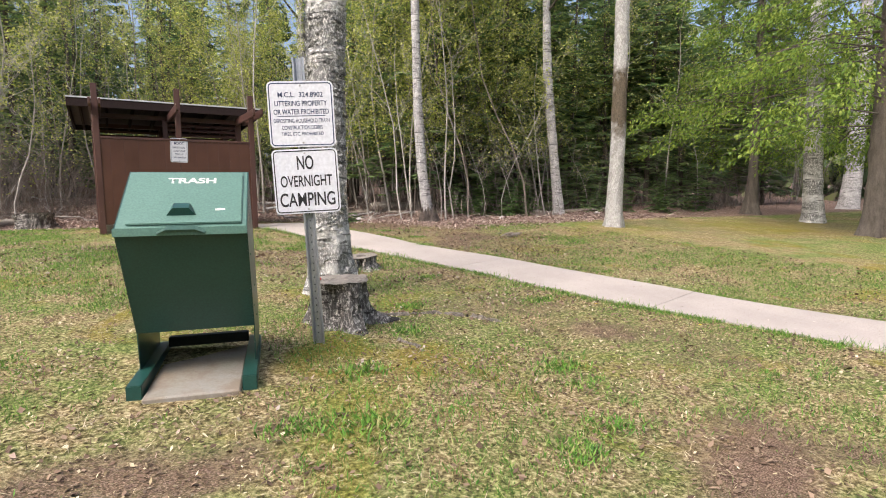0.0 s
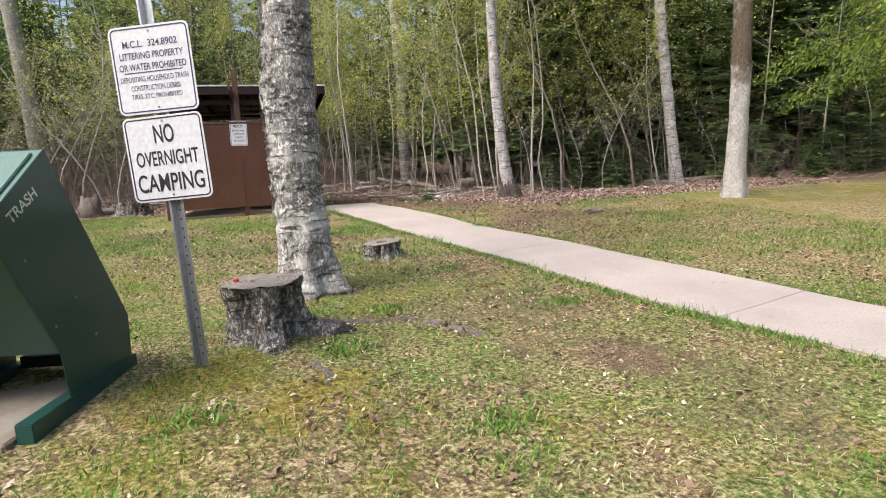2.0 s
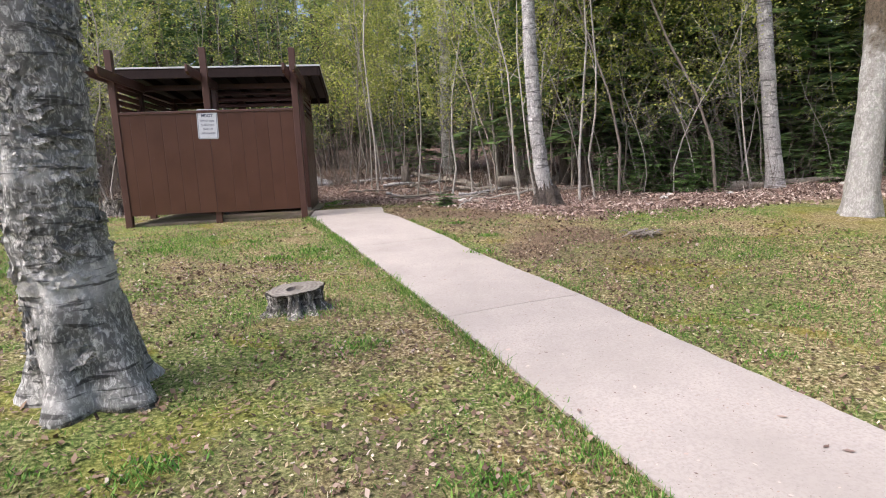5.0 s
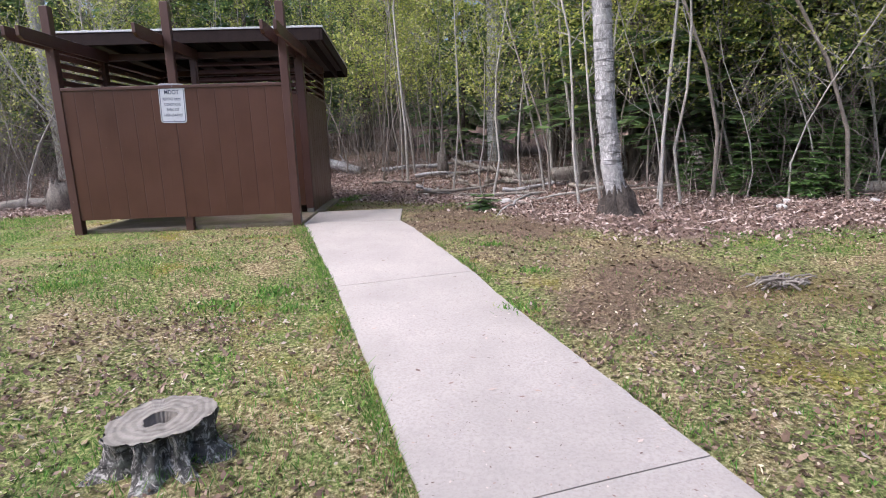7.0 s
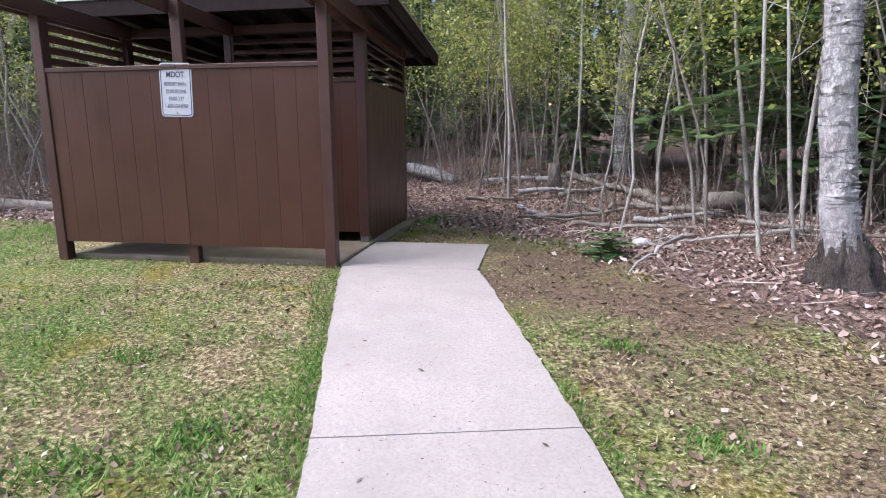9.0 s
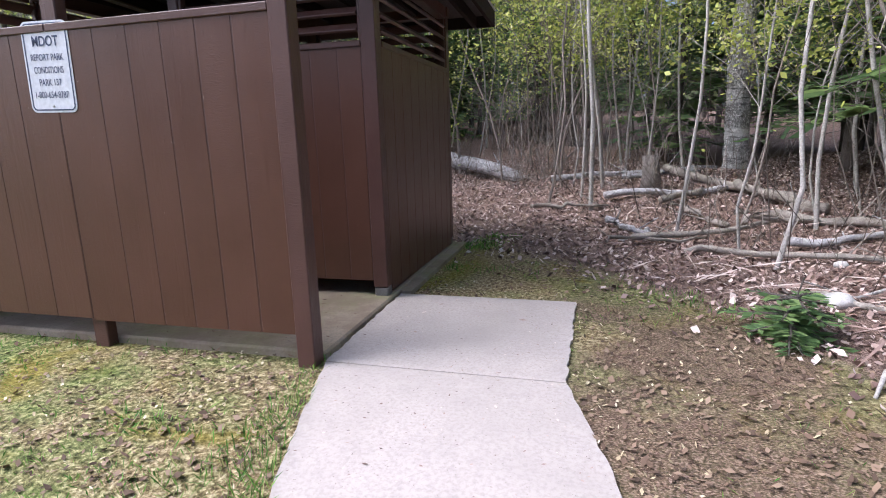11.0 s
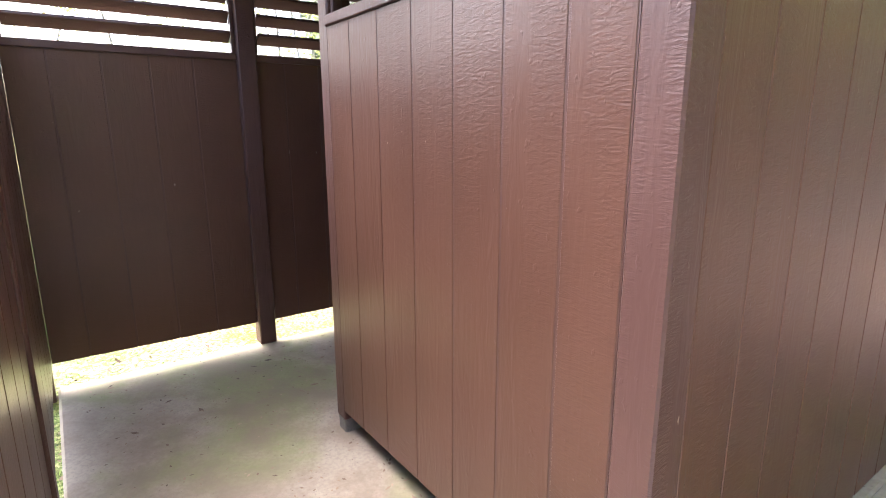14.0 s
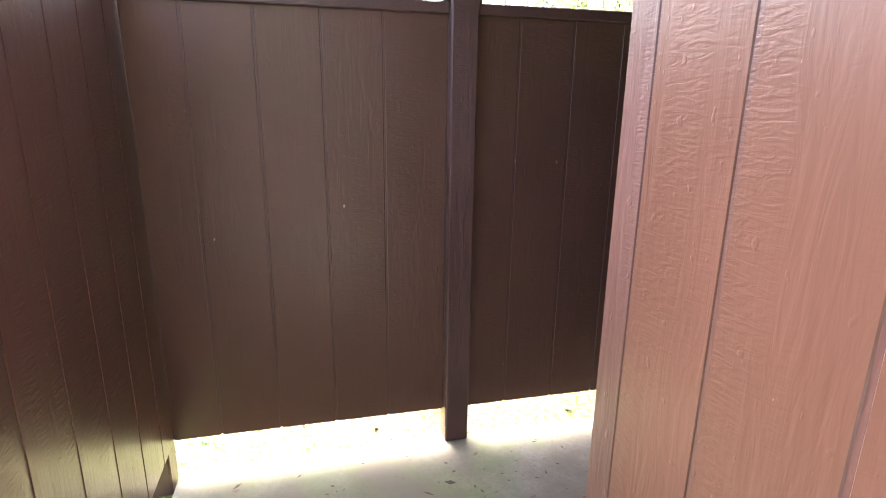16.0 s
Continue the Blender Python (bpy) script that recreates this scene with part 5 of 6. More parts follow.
# ---- stumps, roots, logs ----
def build_stump(x, y, r, h, label, rng, roots, split=0.0, tilt=(0, 0), oval=1.0, hole=0.012, hollows=()):
    t = thing("tree_stump", label, "stump", at=(x, y, gz(x, y) - 0.04))
    bm_ = bmesh.new()
    sides, rows = 110, 22
    off = rng.uniform(0, 20)
    rings = []
    for i in range(rows + 1):
        f = i / rows
        ring = []
        for k in range(sides):
            th = 2 * math.pi * k / sides
            n1 = noise.noise(Vector((math.cos(th) * 1.6 + off, math.sin(th) * 1.6, 0)))
            n2 = noise.noise(Vector((math.cos(th) * 7 + off, math.sin(th) * 7, f * 3)))
            n3 = noise.noise(Vector((math.cos(th) * 22 + off, math.sin(th) * 22, f * 7)))
            rr = r * (1 + .16 * n1 + .12 * n2 * (1.15 - .4 * f) + .07 * n3 - .16 * math.sin(min(f, .92) * 3.14) * (.6 + n1))
            for a, ln, wd in hollows:
                dd = (th - a + math.pi) % (2 * math.pi) - math.pi
                rr -= ln * math.exp(-(dd / wd) ** 4) * min(1, (1 - f) * 7) * (.75 + .5 * n3)
            for a, ln in roots:
                dd = (th - a + math.pi) % (2 * math.pi) - math.pi
                rr += ln * math.exp(-(dd / .26) ** 2) * math.exp(-f * 4.2)
            rr += r * .22 * math.exp(-f * 5) - split * max(0, math.sin(th * 9 + off)) * (1 - f * .6)
            ring.append(bm_.verts.new((math.cos(th) * rr * oval, math.sin(th) * rr, h * f + tilt[0] * math.cos(th) * rr * f + tilt[1] * math.sin(th) * rr * f + .012 * n2 * f)))
        rings.append(ring)
    for r0, r1 in zip(rings, rings[1:]):
        for k in range(sides):
            bm_.faces.new((r0[k], r0[(k + 1) % sides], r1[(k + 1) % sides], r1[k])).smooth = True
    part("bark", bm_, MAT["stump_bark"], t, "dark rough rotting bark")
    bm_ = bmesh.new()
    prev = None
    for q in (1.0, .8, .55, .3, .2, .06):
        ring = []
        for k in range(sides):
            th = 2 * math.pi * k / sides
            n1 = noise.noise(Vector((math.cos(th) * 1.6 + off, math.sin(th) * 1.6, 0)))
            n2 = noise.noise(Vector((math.cos(th) * 7 + off, math.sin(th) * 7, 3)))
            rr = (r * (1 + .16 * n1 + .075 * n2) + r * .22 * math.exp(-5)) * q * (0.985 if q == 1.0 else 1)
            z = h + .004 + tilt[0] * math.cos(th) * rr + tilt[1] * math.sin(th) * rr + .012 * noise.noise(Vector((math.cos(th) * q * 4 + off, math.sin(th) * q * 4, 2))) - (hole if q < .25 else 0)
            ring.append(bm_.verts.new((math.cos(th) * rr * oval, math.sin(th) * rr, z)))
        if prev:
            for k in range(sides):
                bm_.faces.new((prev[k], prev[(k + 1) % sides], ring[(k + 1) % sides], ring[k]))
        prev = ring
    bm_.faces.new(prev)
    part("cut_top", bm_, MAT["cut"], t, "grey weathered sawn top")
    return t


build_stump(1.70, 4.49, 0.25, 0.425, "wide weathered birch stump with rotting bark", random.Random(3), [(0.15, .3), (-1.5, .1), (2.6, .14), (3.9, .1), (1.4, .1)], 0.012, (0, 0.02), 1.0, 0.014, [(-0.6, .19, .42), (-2.2, .1, .3)])
build_stump(3.01, 7.12, 0.2, 0.215, "small rotten stump with a hollow grey top", random.Random(9), [(-0.15, .16), (-1.55, .1), (3.75, .22), (1.6, .1), (5.45, .1)], 0.02, (0.08, 0.05), 1.15, 0.1, [(-1.98, .09, .17), (-1.15, .08, .14), (-0.5, .1, .2), (2.6, .07, .3)])

build_stump(-1.25, 14.75, 0.36, 0.36, "low mossy rotten stump at the edge of the thicket", random.Random(13), [(0.2, .2), (2.2, .25), (4.0, .2)], 0.05, (0.05, -0.1))


def twig_pile(x, y, n, size, rng):
    t = thing("twig_pile", "small heap of dead roots and twigs on the lawn", "twig pile", at=(x, y, gz(x, y)))
    for i in range(n):
        a = rng.uniform(0, 6.283)
        ln = size * rng.uniform(.4, 1)
        c = Vector((rng.gauss(0, size * .4), rng.gauss(0, size * .25), .015 + rng.uniform(0, .05)))
        e = Vector((math.cos(a), math.sin(a) * .5, rng.gauss(0, .2)))
        g = Geo()
        g.tube([c - e * ln * .5, c + Vector((0, 0, .02)), c + e * ln * .5], [.012, .009, .003], 5)
        g.part("twig", MAT["dead_wood"] if i % 3 == 0 else MAT["twig_brown"], t)


twig_pile(6.95, 8.75, 44, .24, random.Random(5))


def build_stone(x, y, r, rng):
    bm_ = bmesh.new()
    bmesh.ops.create_icosphere(bm_, subdivisions=2, radius=r)
    o = rng.uniform(0, 30)
    for v in bm_.verts:
        v.co *= 1 + .35 * noise.noise(v.co * (1.6 / r) + Vector((o, 0, 0)))
        v.co.z *= .6
    for f in bm_.faces:
        f.smooth = True
    ob = part("stone", bm_, MAT["stone"])
    ob.location = (x, y, gz(x, y) + r * .25)
    tagged(ob, "pale rounded stone lying on the fallen leaves", "stone", "pale stones")


rs = random.Random(19)
for x, y, r in ((5.62, 13.35, .1), (8.9, 11.6, .07), (9.3, 12.1, .06), (10.4, 11.9, .07), (6.1, 14.6, .06), (4.4, 15.4, .05), (12.9, 12.0, .09)):
    build_stone(x, y, r, rs)

cap = part("bottle_cap", bmesh.new(), MAT["red"])
bm_cap = bmesh.new()
bmesh.ops.create_cone(bm_cap, cap_ends=True, segments=14, radius1=0.019, radius2=0.017, depth=0.016)
bmesh.ops.bevel(bm_cap, geom=list(bm_cap.edges), offset=0.002, segments=1, affect="EDGES")
bm_cap.to_mesh(cap.data)
bm_cap.free()
cap.location = (1.53, 4.52, gz(1.70, 4.49) + 0.402)
tagged(cap, "small red plastic cap lying on the stump", "bottle cap")


def build_log(name, p0, p1, r0, r1, mat, label, rng, stubs=0, lift=0.0):
    """A lying log from p0 to p1 (x, y), partly sunk in the leaves."""
    a = Vector((p0[0], p0[1], gz(*p0) + r0 * .7 + lift))
    b = Vector((p1[0], p1[1], gz(*p1) + r1 * .7 + lift * .3))
    g = Geo()
    n = 9
    pts = []
    for i in range(n):
        p = a.lerp(b, i / (n - 1)) + Vector((rng.gauss(0, .035), rng.gauss(0, .035), rng.gauss(0, .02)))
        pts.append(p - a)
    g.tube(pts, [r0 + (r1 - r0) * i / (n - 1) for i in range(n)], 10, True, .16, rng)
    for i in range(stubs):
        q = pts[rng.randrange(1, n - 1)]
        e = Vector((rng.gauss(0, 1), rng.gauss(0, 1), rng.uniform(.1, 1))).normalized()
        g.tube([q, q + e * rng.uniform(.15, .5)], [r1 * .35, .006], 5)
    ob = g.part(name, MAT[mat])
    ob.location = a
    return tagged(ob, label, "log", "fallen wood")


rl = random.Random(17)
build_log("fallen_log", (0.6, 21.0), (2.75, 19.9), .16, .12, "bark_birch", "white birch log lying among dead leaves", rl, 1, .12)
build_log("fallen_log", (4.9, 15.1), (6.6, 14.5), .035, .02, "dead_wood", "thin bleached fallen branch on the leaves", rl, 3)
build_log("fallen_log", (5.8, 16.7), (8.5, 14.7), .055, .035, "dead_wood", "grey fallen trunk among saplings", rl, 3)
build_log("fallen_log", (5.2, 18.8), (6.6, 16.6), .06, .045, "dead_wood", "grey fallen trunk among saplings", rl, 2, .1)
build_log("fallen_log", (6.9, 15.5), (10.9, 16.4), .13, .1, "dead_wood", "pale fallen log lying between broken stubs", rl, 2, .15)
build_log("fallen_log", (-4.9, 15.2), (-1.2, 15.7), .1, .08, "dead_wood", "pale rotting log at the thicket's edge", rl, 2, .05)
build_log("fallen_log", (-7.5, 15.9), (-4.6, 15.4), .09, .06, "bark_birch", "pale birch log at the thicket's edge", rl, 1)
build_log("fallen_log", (11.2, 13.3), (14.6, 13.0), .1, .07, "dead_wood", "mossy grey log behind young firs", rl, 1)
build_log("fallen_log", (3.4, 18.9), (6.1, 19.8), .05, .03, "bark_birch", "white birch log deep in the brush", rl, 1, .1)
for p0, p1, r0, r1, mt in (((4.28, 17.4), (6.0, 17.65), .05, .035, "bark_birch"), ((4.6, 18.6), (5.75, 18.95), .045, .03, "bark_birch"), ((5.1, 16.85), (5.55, 16.2), .04, .03, "dead_wood"),
                           ((6.0, 17.6), (6.6, 16.6), .075, .06, "dead_wood"), ((4.3, 16.0), (4.7, 15.72), .04, .03, "bark_birch"), ((4.9, 17.0), (6.2, 18.1), .045, .03, "dead_wood"),
                           ((3.3, 16.7), (4.3, 16.95), .03, .015, "dead_wood"), ((5.9, 15.2), (7.3, 15.5), .04, .025, "bark_birch"), ((4.2, 15.1), (5.2, 15.6), .02, .012, "dead_wood"), ((6.9, 14.2), (8.1, 13.9), .03, .018, "dead_wood")):
    build_log("fallen_log", p0, p1, r0, r1, mt, "bleached fallen branch among dead leaves", rl, 3, .06)
build_log("fallen_log", (5.35, 13.6), (6.35, 12.9), .025, .014, "dead_wood", "bleached stick lying on fallen leaves", rl, 2)
build_log("fallen_log", (4.5, 15.3), (6.4, 16.1), .035, .02, "dead_wood", "thin bleached fallen branch on the leaves", rl, 3, .05)
for i in range(34):
    x = rl.uniform(-9, 15)
    y = float(edge(x)) + rl.uniform(1.6, 7)
    if -1.0 < x < 3.3 and y < 16.4:
        continue
    a = rl.uniform(0, 6.283)
    s = rl.uniform(.6, 2.0)
    build_log("fallen_branch", (x, y), (x + math.cos(a) * s, y + math.sin(a) * s * .6), rl.uniform(.012, .035), .008, rl.choice(("dead_wood", "twig", "dead_wood", "twig_brown")), "dead fallen branch on the forest floor", rl, 4, rl.uniform(0, .25))


def broken_stub(x, y, r, h, rng, mat="dead_wood"):
    g = Geo()
    n = 10
    g.tube([(0, 0, -.05), (rng.gauss(0, .02), rng.gauss(0, .02), h * .5), (rng.gauss(0, .03), 0, h)], [r * 1.25, r, r * .85], n, True, .12, rng)
    for k in range(5):
        a = rng.uniform(0, 6.283)
        b = Vector((math.cos(a) * r * .6, math.sin(a) * r * .6, h - .03))
        g.tube([b, b + Vector((0, 0, rng.uniform(.05, .16)))], [r * .3, .004], 4)
    ob = g.part("broken_stub", MAT[mat])
    ob.location = (x, y, gz(x, y))
    tagged(ob, "broken splintered tree stub standing in the brush", "stump", "broken stubs")


for x, y, r, h, mt in ((7.45, 15.6, .17, .8, "rotten"), (10.35, 16.0, .13, .75, "dead_wood"), (10.75, 16.2, .12, .8, "dead_wood"), (9.0, 13.95, .07, .6, "dead_wood"), (-2.2, 15.2, .22, .45, "rotten"), (4.9, 17.8, .12, .5, "rotten")):
    broken_stub(x, y, r, h, rl, mt)


def build_root(pts, r, label, taper=.7):
    """A bark-covered root half sunk in the soil, with knuckles along it."""
    rr = random.Random(2)
    fine = []
    for (x0, y0, z0), (x1, y1, z1) in zip(pts, pts[1:]):
        fine += [(x0 + (x1 - x0) * k / 4 + rr.gauss(0, .008), y0 + (y1 - y0) * k / 4 + rr.gauss(0, .008), z0 + (z1 - z0) * k / 4 + rr.gauss(0, .006)) for k in range(4)]
    fine.append(pts[-1])
    g = Geo()
    g.tube([(x, y, gz(x, y) + dz) for x, y, dz in fine], [r * (1 - taper * i / (len(fine) - 1)) * rr.uniform(.75, 1.2) for i in range(len(fine))], 10, True, .2, rr)
    tagged(g.part("tree_root", MAT["rotten"]), label, "tree root")


build_root([(1.98, 4.60, .06), (2.24, 4.72, -.01), (2.5, 4.73, -.02), (2.67, 4.68, -.014), (2.8, 4.6, -.012), (2.94, 4.42, -.008), (3.06, 4.25, -.01), (3.17, 4.08, -.025)], .042, "grey surface root crossing the lawn from the stump", .15)
build_root([(1.95, 3.95, -.01), (2.05, 3.75, -.008), (2.0, 3.6, -.01), (2.05, 3.45, -.02)], .028, "short dark root showing through the grass")


# ---- grass, thatch and fallen leaves ----
PL = np.array(PATH_L)
PR = np.array(PATH_R)


def off_path(x, y):
    l = np.interp(y, PL[::-1, 1], PL[::-1, 0])
    r = np.interp(y, PR[::-1, 1], PR[::-1, 0])
    on = (x > l - .01) & (x < r + .01) & (y < 13.11)
    house = (x > -0.06) & (x < 2.87) & (y > 11.98) & (y < 15.0)
    pad = (x > .05) & (x < .95) & (y > 3.3) & (y < 4.5)
    return ~(on | house | pad)


def lay(name, n, x0, x1, y0, y1, size, mat, label, category, keep, flat, seed, lift=.004, slim=(.35, .75)):
    r = np.random.default_rng(seed)
    x, y = r.uniform(x0, x1, n), r.uniform(y0, y1, n)
    k = off_path(x, y) & keep(x, y, r)
    x, y = x[k], y[k]
    n = len(x)
    a = r.uniform(0, 2 * np.pi, n)
    s = r.uniform(size[0], size[1], n)[:, None]
    u = np.stack([np.cos(a), np.sin(a), r.normal(0, flat, n)], -1)
    w = np.stack([-np.sin(a), np.cos(a), r.normal(0, flat, n)], -1)
    c = np.stack([x, y, ground_z(x, y) + lift + np.abs(r.normal(0, flat * .012, n))], -1)
    leaf_cloud(name, c, u * s, w * s * r.uniform(*slim, n)[:, None], mat, label, category)


def patchy(x, y):
    return np.sin(x * 1.9 + 2 * np.sin(y * .8)) * np.sin(y * 1.6 + 1.3 * np.sin(x * 1.1)) + .5 * np.sin(x * 4.3 + y * 3.1) * np.sin(y * 5.2 - x * 2)


lay("fallen_leaves", 150000, -7, 14, 9.5, 22, (.012, .033), MAT["litter"], "thick carpet of brown fallen leaves", "fallen leaves",
    lambda x, y, r: (y > edge(x) - .1 + r.normal(0, .3, len(x))), .5, 41, .014)
lay("lawn_leaves", 40000, -3, 9, 1.0, 14.5, (.009, .027), MAT["leaf_brown"], "scattered brown leaves on the lawn", "fallen leaves",
    lambda x, y, r: (y < edge(x)) & (r.random(len(x)) < .25 + .6 * (patchy(x + 3, y) > .3) + .5 * (x > 4.6)), .35, 42, .010)
lay("thatch", 150000, -3, 9, 0.6, 13.5, (.004, .016), MAT["thatch"], "dry straw-coloured thatch in the lawn", "thatch",
    lambda x, y, r: (y < edge(x) + .3) & (r.random(len(x)) > .55 * spread(x, y, BARE)) & (r.random(len(x)) > .6 * spread(x, y, MOSS)) & ((x > 2.2) | (y < 4.5) | (r.random(len(x)) < .45)) & (patchy(x, y) < .15 + r.normal(0, .4, len(x))), .4, 43, .008, (.22, .65))
lay("dry_grass", 70000, -1.5, 7, 0.8, 10.5, (.012, .034), MAT["thatch"], "long bleached dead grass lying in the lawn", "dead grass",
    lambda x, y, r: (y < edge(x)) & ((x < 4.9) | (r.random(len(x)) < .35)) & (r.random(len(x)) > .6 * spread(x, y, BARE)) & (r.random(len(x)) > .8 * spread(x, y, MOSS)) & (patchy(x * 1.3 + 2, y * 1.2) < .25 + r.normal(0, .45, len(x))), .35, 46, .010, (.04, .085))
lay("wood_chips", 40000, -1.5, 8.5, 0.5, 13, (.006, .021), MAT["leaf_brown"], "brown bark chips on bare ground", "bark chips",
    lambda x, y, r: sum(((np.hypot(warp(x, y)[0] - bx, warp(x, y)[1] - by) < br * r.uniform(.3, 1.25, len(x))) for bx, by, br, _ in BARE)) > 0, .3, 44, .006, (.3, .7))


def leaf_drifts():
    """Curled dead leaves blown together in loose heaps on the lawn."""
    r = np.random.default_rng(55)
    heaps = np.array([(0.2, 7.9), (0.9, 7.3), (1.6, 7.7), (2.2, 7.4), (2.5, 7.9), (0.6, 8.9), (-0.4, 8.6), (1.9, 8.5), (2.7, 8.6), (1.2, 6.7), (2.2, 6.6), (-0.9, 9.6), (0.1, 9.4),
                      (4.6, 7.4), (5.2, 6.9), (4.9, 8.3), (5.7, 7.6), (4.4, 6.2), (5.5, 8.8), (5.0, 5.6), (4.0, 4.9), (6.3, 7.1)])
    more = np.stack([r.uniform(-2.5, 7.5, 46), r.uniform(3.2, 11.5, 46)], -1)
    c0 = np.concatenate([heaps, more])
    n = 15000
    weight = np.concatenate([np.full(len(heaps), 3.0), np.full(len(more), 1.0)])
    i = r.choice(len(c0), n, p=weight / weight.sum())
    spread = r.uniform(.2, .6, len(c0))[i]
    x = c0[i, 0] + r.normal(0, 1, n) * spread * 1.4
    y = c0[i, 1] + r.normal(0, 1, n) * spread * .8
    k = off_path(x, y) & (y < edge(x))
    x, y = x[k], y[k]
    n = len(x)
    a = r.uniform(0, 2 * np.pi, n)
    s = (r.uniform(.006, .019, n) * np.where(r.random(n) < .1, 1.3, 1))[:, None]
    u = np.stack([np.cos(a), np.sin(a), r.normal(0, .45, n)], -1) * s
    w = np.stack([-np.sin(a), np.cos(a), r.normal(0, .6, n)], -1) * s * r.uniform(.4, .8, n)[:, None]
    c = np.stack([x, y, ground_z(x, y) + .008 + np.abs(r.normal(0, .012, n))], -1)
    leaf_cloud("leaf_drifts", c, u, w, MAT["leaf_drift"], "curled grey-brown dead leaves in loose heaps on the lawn", "fallen leaves")


leaf_drifts()


def grass_blades():
    r = np.random.default_rng(51)
    n = 355000
    x, y = r.uniform(-3.5, 9, n), r.uniform(0.7, 14.2, n)
    near = np.hypot(x - 2.5, y - 3)
    edge_l = np.interp(y, PL[::-1, 1], PL[::-1, 0]) - x
    verge = (edge_l > 0) & (edge_l < .16)
    bare = np.zeros(n)
    for bx, by, br, bs in BARE:
        bare = np.maximum(bare, bs * np.clip(1.5 - np.hypot(x - bx, y - by) / br, 0, 1))
    tall = (patchy(x * .9 + 5, y * .9 - 2) > .62)
    k = off_path(x, y) & (y < edge(x) + .2) & (r.random(n) > bare) & ((patchy(x, y) > .02 + r.normal(0, .35, n)) | verge)
    k &= ~((y > 11.0) & (y < 12.0) & (x > -.5) & (x < 2.7) & (r.random(n) < .7))
    x, y, verge, tall = x[k], y[k], verge[k], tall[k]
    m = 12000
    vy = r.uniform(0.8, 11.6, m)
    left = r.random(m) < .6
    vx = np.where(left, np.interp(vy, PL[::-1, 1], PL[::-1, 0]) - .015 - np.abs(r.normal(0, .07, m)), np.interp(vy, PR[::-1, 1], PR[::-1, 0]) + .015 + np.abs(r.normal(0, .05, m)))
    vk = np.sin(vy * 2.1) + np.sin(vy * 5.3 + 1) + r.normal(0, .5, m) > np.where(left, -.2, .5)
    x, y = np.concatenate([x, vx[vk]]), np.concatenate([y, vy[vk]])
    verge = np.concatenate([verge, np.ones(vk.sum(), bool)])
    tall = np.concatenate([tall, np.zeros(vk.sum(), bool)])
    n = len(x)
    h = r.uniform(.009, .028, n) * np.where(tall, 1.8, 1.0) * np.where(verge, 1.3, 1.0)
    a = r.uniform(0, 2 * np.pi, n)
    lean = r.normal(0, .7, (n, 2))
    u = np.stack([lean[:, 0], lean[:, 1], np.ones(n)], -1)
    u /= np.linalg.norm(u, axis=1, keepdims=True)
    w = np.stack([np.cos(a), np.sin(a), np.zeros(n)], -1) * r.uniform(.0016, .0036, n)[:, None]
    c = np.stack([x, y, ground_z(x, y)], -1) + u * h[:, None]
    leaf_cloud("grass", c, u * h[:, None], w, MAT["grass"], "short patchy green grass", "grass")


grass_blades()


tufts = Geo()


def weed_tuft(x, y, n, size, rng):
    z = gz(x, y)
    for i in range(n):
        a = rng.uniform(0, 6.283)
        e = Vector((math.cos(a), math.sin(a), rng.uniform(.4, 1.6))).normalized()
        ln = size * rng.uniform(.5, 1)
        side = Vector((-e.y, e.x, 0)).normalized() * size * rng.uniform(.05, .11)
        b = Vector((x + rng.gauss(0, size * 1.5), y + rng.gauss(0, size * 1.2), z))
        tufts.quad(b + e * ln * .5, e * ln * .5, side)


rw = random.Random(61)
for x, y in ((1.4, 3.3), (1.15, 2.6), (2.3, 2.1), (2.75, 3.0), (1.9, 1.9), (0.8, 2.75), (2.15, 4.15), (3.0, 15.05), (3.15, 15.3), (2.98, 14.85), (5.2, 9.5), (4.9, 8.7), (3.0, 9.3), (2.6, 9.0), (2.2, 9.9), (1.3, 9.4),
             (4.95, 10.4), (1.95, 4.9), (2.6, 4.95), (4.0, 4.6), (3.55, 6.2), (3.2, 8.9)):
    weed_tuft(x, y, 200, rw.uniform(.05, .085), rw)
for i in range(26):
    y = rw.uniform(2.2, 5.6)
    weed_tuft(float(np.interp(y, PL[::-1, 1], PL[::-1, 0])) - rw.uniform(.04, .16), y, rw.randrange(40, 110), rw.uniform(.03, .055), rw)
for i in range(190):
    x, y = rw.uniform(-2, 7.5), rw.uniform(1.2, 11.2)
    if min(math.hypot(x - bx, y - by) / br for bx, by, br, bs in BARE if bs > .6) < .9:
        continue
    if off_path(np.array([x - .25, x, x + .25]), np.array([y, y, y])).all():
        weed_tuft(x, y, rw.randrange(25, 110), rw.uniform(.025, .06), rw)
tagged(tufts.part("grass_tufts", MAT["grass"], None, "", False), "bright green tufts of longer grass and weeds", "grass tufts", "", "stuff")
for x, y in ((4.55, 3.05), (4.35, 4.1)):
    g = Geo()
    for i in range(14):
        a = i * 6.283 / 14
        e = Vector((math.cos(a), math.sin(a), .35)).normalized()
        g.quad(Vector((0, 0, .05)) + e * .008, e * .01, Vector((-e.y, e.x, 0)) * .004)
    ob = g.part("dandelion", MAT["dandelion"], None, "", False)
    ob.location = (x, y, gz(x, y))
    tagged(ob, "small yellow dandelion flower in the grass verge", "flower")


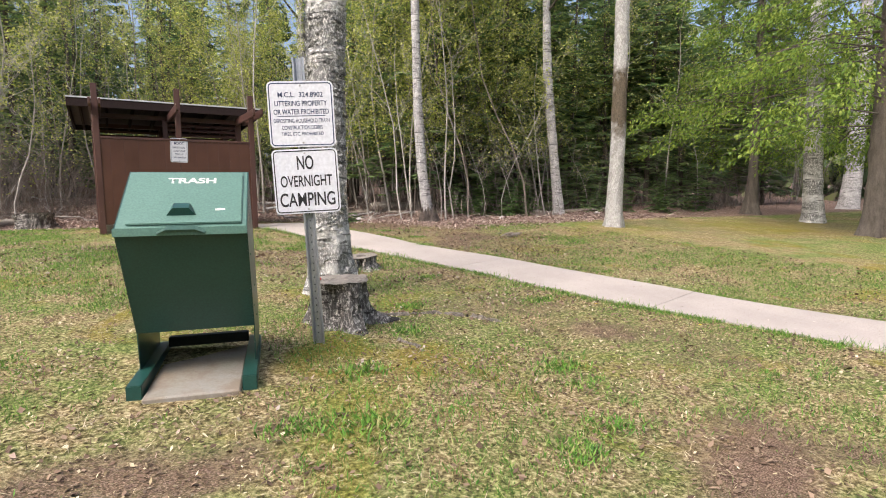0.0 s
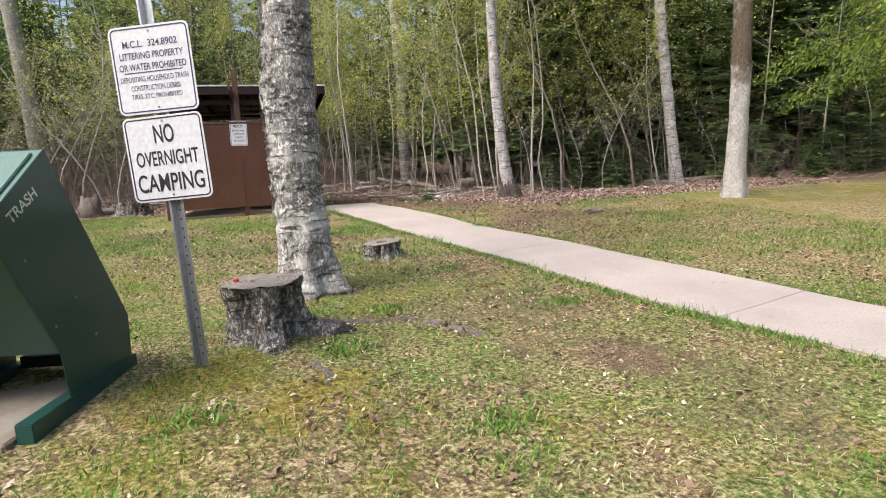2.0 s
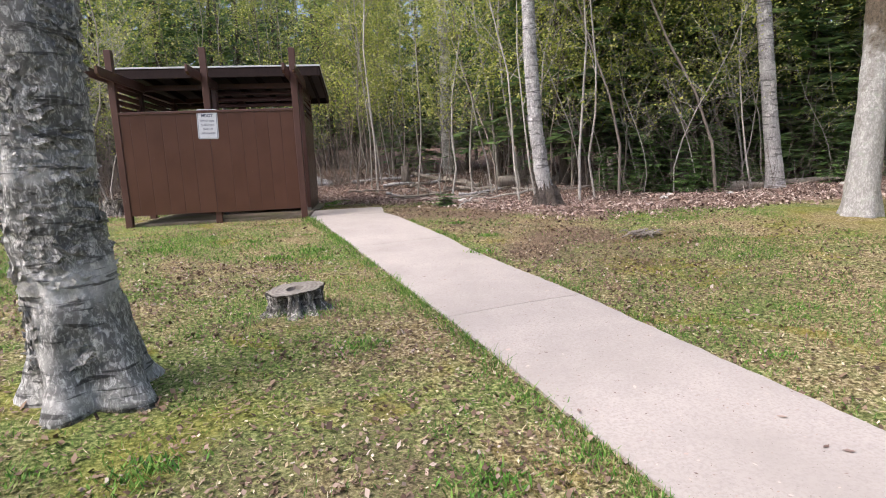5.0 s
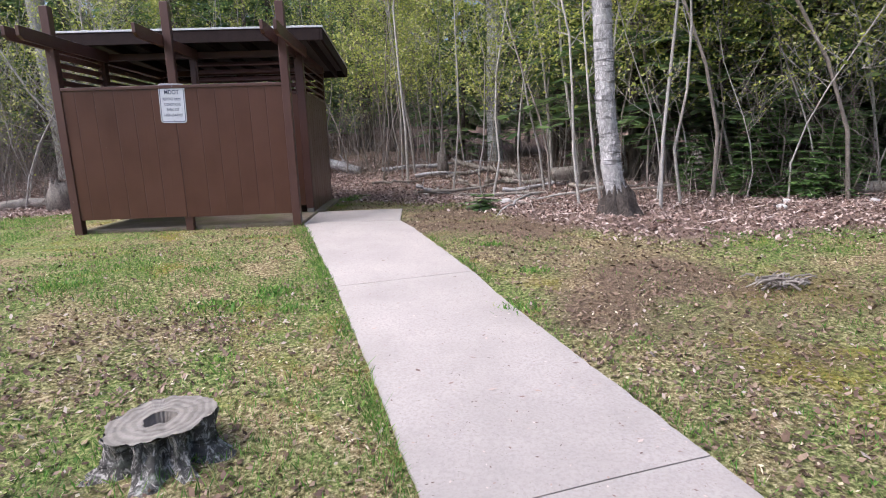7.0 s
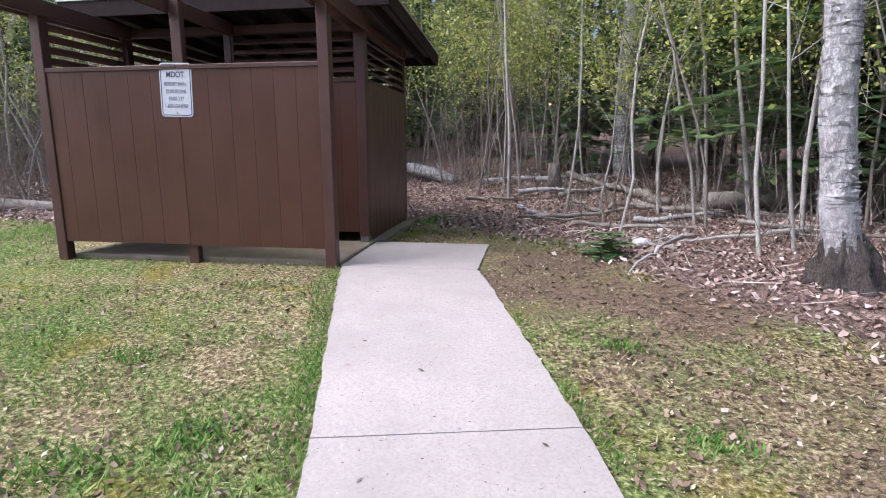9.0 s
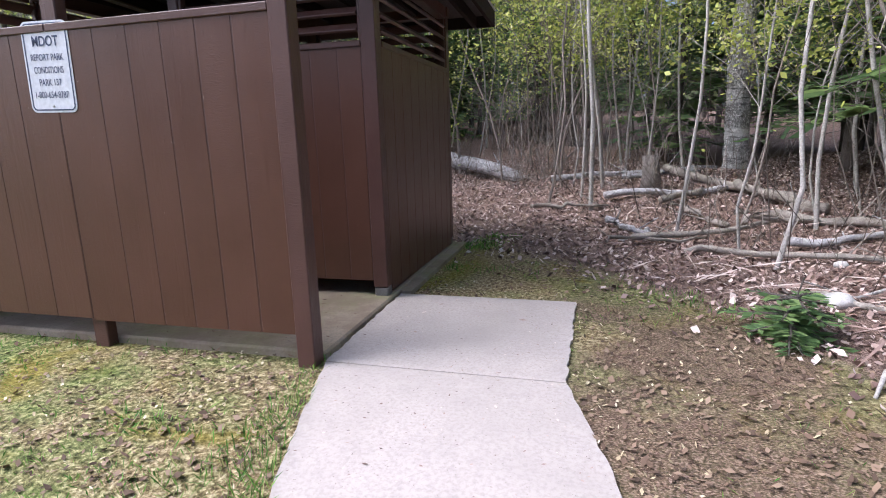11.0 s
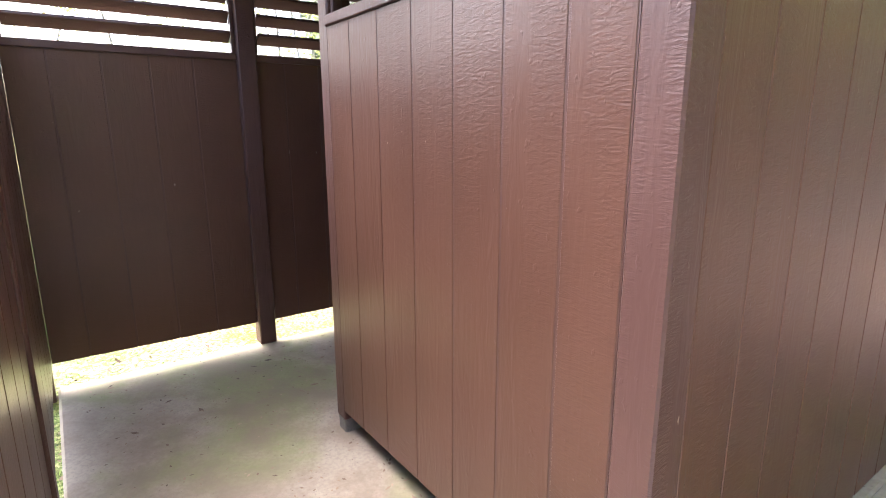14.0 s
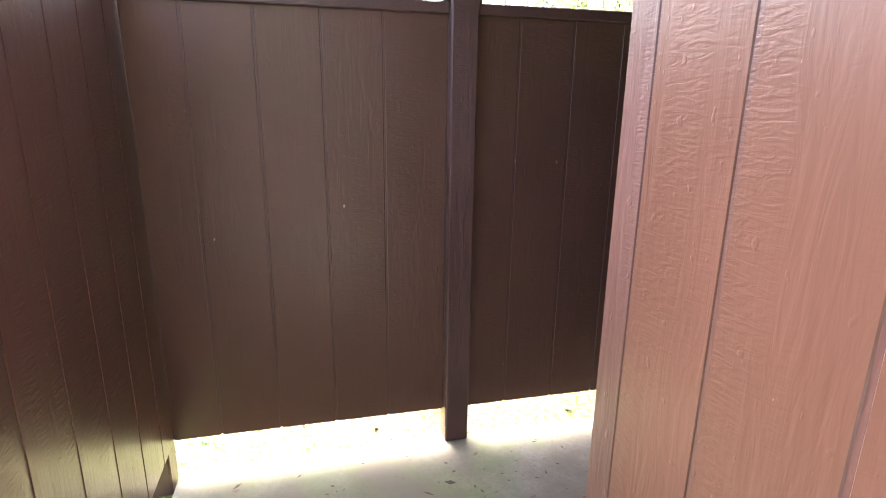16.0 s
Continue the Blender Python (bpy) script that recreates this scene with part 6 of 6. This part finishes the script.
def forest_sticks():
    r = np.random.default_rng(71)
    n = 5000
    x = r.uniform(-10, 16, n)
    y = edge(x) + np.abs(r.normal(0, 1, n)) * 4 + .3
    k = ~((x > -1.0) & (x < 3.2) & (y < 15.4))
    x, y = x[k], y[k]
    n = len(x)
    a = r.uniform(0, 2 * np.pi, n)
    s = r.uniform(.04, .26, n)
    up = np.abs(r.normal(0, .18, n))
    u = np.stack([np.cos(a), np.sin(a), up], -1) * s[:, None]
    w = np.stack([-np.sin(a), np.cos(a), np.full(n, .4)], -1) * r.uniform(.003, .009, n)[:, None]
    c = np.stack([x, y, ground_z(x, y) + .02 + up * s + np.abs(r.normal(0, .03, n))], -1)
    leaf_cloud("dead_twigs", c, u, w, MAT["litter"], "dead twigs littering the forest floor", "twigs")


def path_debris():
    r = np.random.default_rng(72)
    n = 1500
    y = r.uniform(1.2, 13.0, n)
    f = r.uniform(0.02, .98, n)
    x = np.interp(y, PL[::-1, 1], PL[::-1, 0]) * (1 - f) + np.interp(y, PR[::-1, 1], PR[::-1, 0]) * f
    a = r.uniform(0, 2 * np.pi, n)
    s = r.uniform(.003, .011, n) * np.where(r.random(n) < .05, 2.5, 1)
    u = np.stack([np.cos(a), np.sin(a), np.zeros(n)], -1) * s[:, None]
    w = np.stack([-np.sin(a), np.cos(a), np.zeros(n)], -1) * (s * r.uniform(.25, .6, n))[:, None]
    c = np.stack([x, y, ground_z(x, y) + .029], -1)
    leaf_cloud("path_debris", c, u, w, MAT["litter"], "tiny brown leaf scraps scattered over the path", "debris")


def undergrowth():
    """Bare shoots too fine and many to count, and specks of opening leaves among them."""
    r = np.random.default_rng(73)
    n = 7500
    x = r.uniform(-14, 22, n)
    y = edge(x) + 1.7 + np.abs(r.normal(0, 1, n)) * 4.0
    k = ~((x > -1.3) & (x < 3.8) & (y < 16.8))
    x, y = x[k], y[k]
    n = len(x)
    s = r.uniform(.15, .9, n) * r.uniform(.4, 1, n)
    u = np.stack([r.normal(0, .55, n), r.normal(0, .55, n), np.ones(n)], -1)
    u /= np.linalg.norm(u, axis=1, keepdims=True)
    a = r.uniform(0, 2 * np.pi, n)
    w = np.stack([np.cos(a), np.sin(a), np.zeros(n)], -1) * r.uniform(.002, .006, n)[:, None]
    lift = np.where(r.random(n) < .35, r.uniform(0, 1.6, n), 0)
    c = np.stack([x, y, ground_z(x, y) + lift], -1) + u * s[:, None]
    leaf_cloud("undergrowth", c, u * s[:, None], w, MAT["undergrowth"], "tangle of fine bare shoots between the trees", "undergrowth")
    n = 120000
    m = 1200
    mx = np.where(r.random(m) < .45, r.uniform(2.5, 12, m), r.uniform(-13, 20, m))
    my = edge(mx) + 2.6 + np.abs(r.normal(0, 1, m)) * 3.2
    mz = np.where(mx > 2, r.uniform(2.0, 8.5, m), r.uniform(1.0, 7.5, m))
    i = r.integers(0, m, n)
    x = mx[i] + r.normal(0, .5, n)
    y = my[i] + r.normal(0, .5, n)
    z = ground_z(mx[i], my[i]) + mz[i] + r.normal(0, .33, n)
    k = ~((x > -1.5) & (x < 4.0) & (y < 17))
    k &= z > ground_z(x, y) + .25
    x, y, z = x[k], y[k], z[k]
    n = len(x)
    u = r.standard_normal((n, 3)) * np.array([1, 1, .6])
    u /= np.linalg.norm(u, axis=1, keepdims=True)
    w = np.cross(u, r.standard_normal((n, 3)))
    w /= np.linalg.norm(w, axis=1, keepdims=True)
    s = r.uniform(.012, .04, (n, 1))
    leaf_cloud("opening_leaves", np.stack([x, y, z], -1), u * s, w * s * .6, MAT["leaf_spring"], "specks of opening yellow-green leaves in the brush", "leaves")


def slab_debris():
    r = np.random.default_rng(74)
    n = 1300
    x, y = r.uniform(0, 2.7, n), r.uniform(12.02, 14.4, n)
    a = r.uniform(0, 2 * np.pi, n)
    s = r.uniform(.003, .012, n) * np.where(r.random(n) < .08, 2.2, 1)
    u = np.stack([np.cos(a), np.sin(a), np.zeros(n)], -1) * s[:, None]
    w = np.stack([-np.sin(a), np.cos(a), np.zeros(n)], -1) * (s * r.uniform(.2, .6, n))[:, None]
    leaf_cloud("floor_debris", np.stack([x, y, np.full(n, Z + .003)], -1), u, w, MAT["leaf_brown"], "brown leaf scraps on the shelter floor", "debris")


forest_sticks()
path_debris()
undergrowth()
slab_debris()
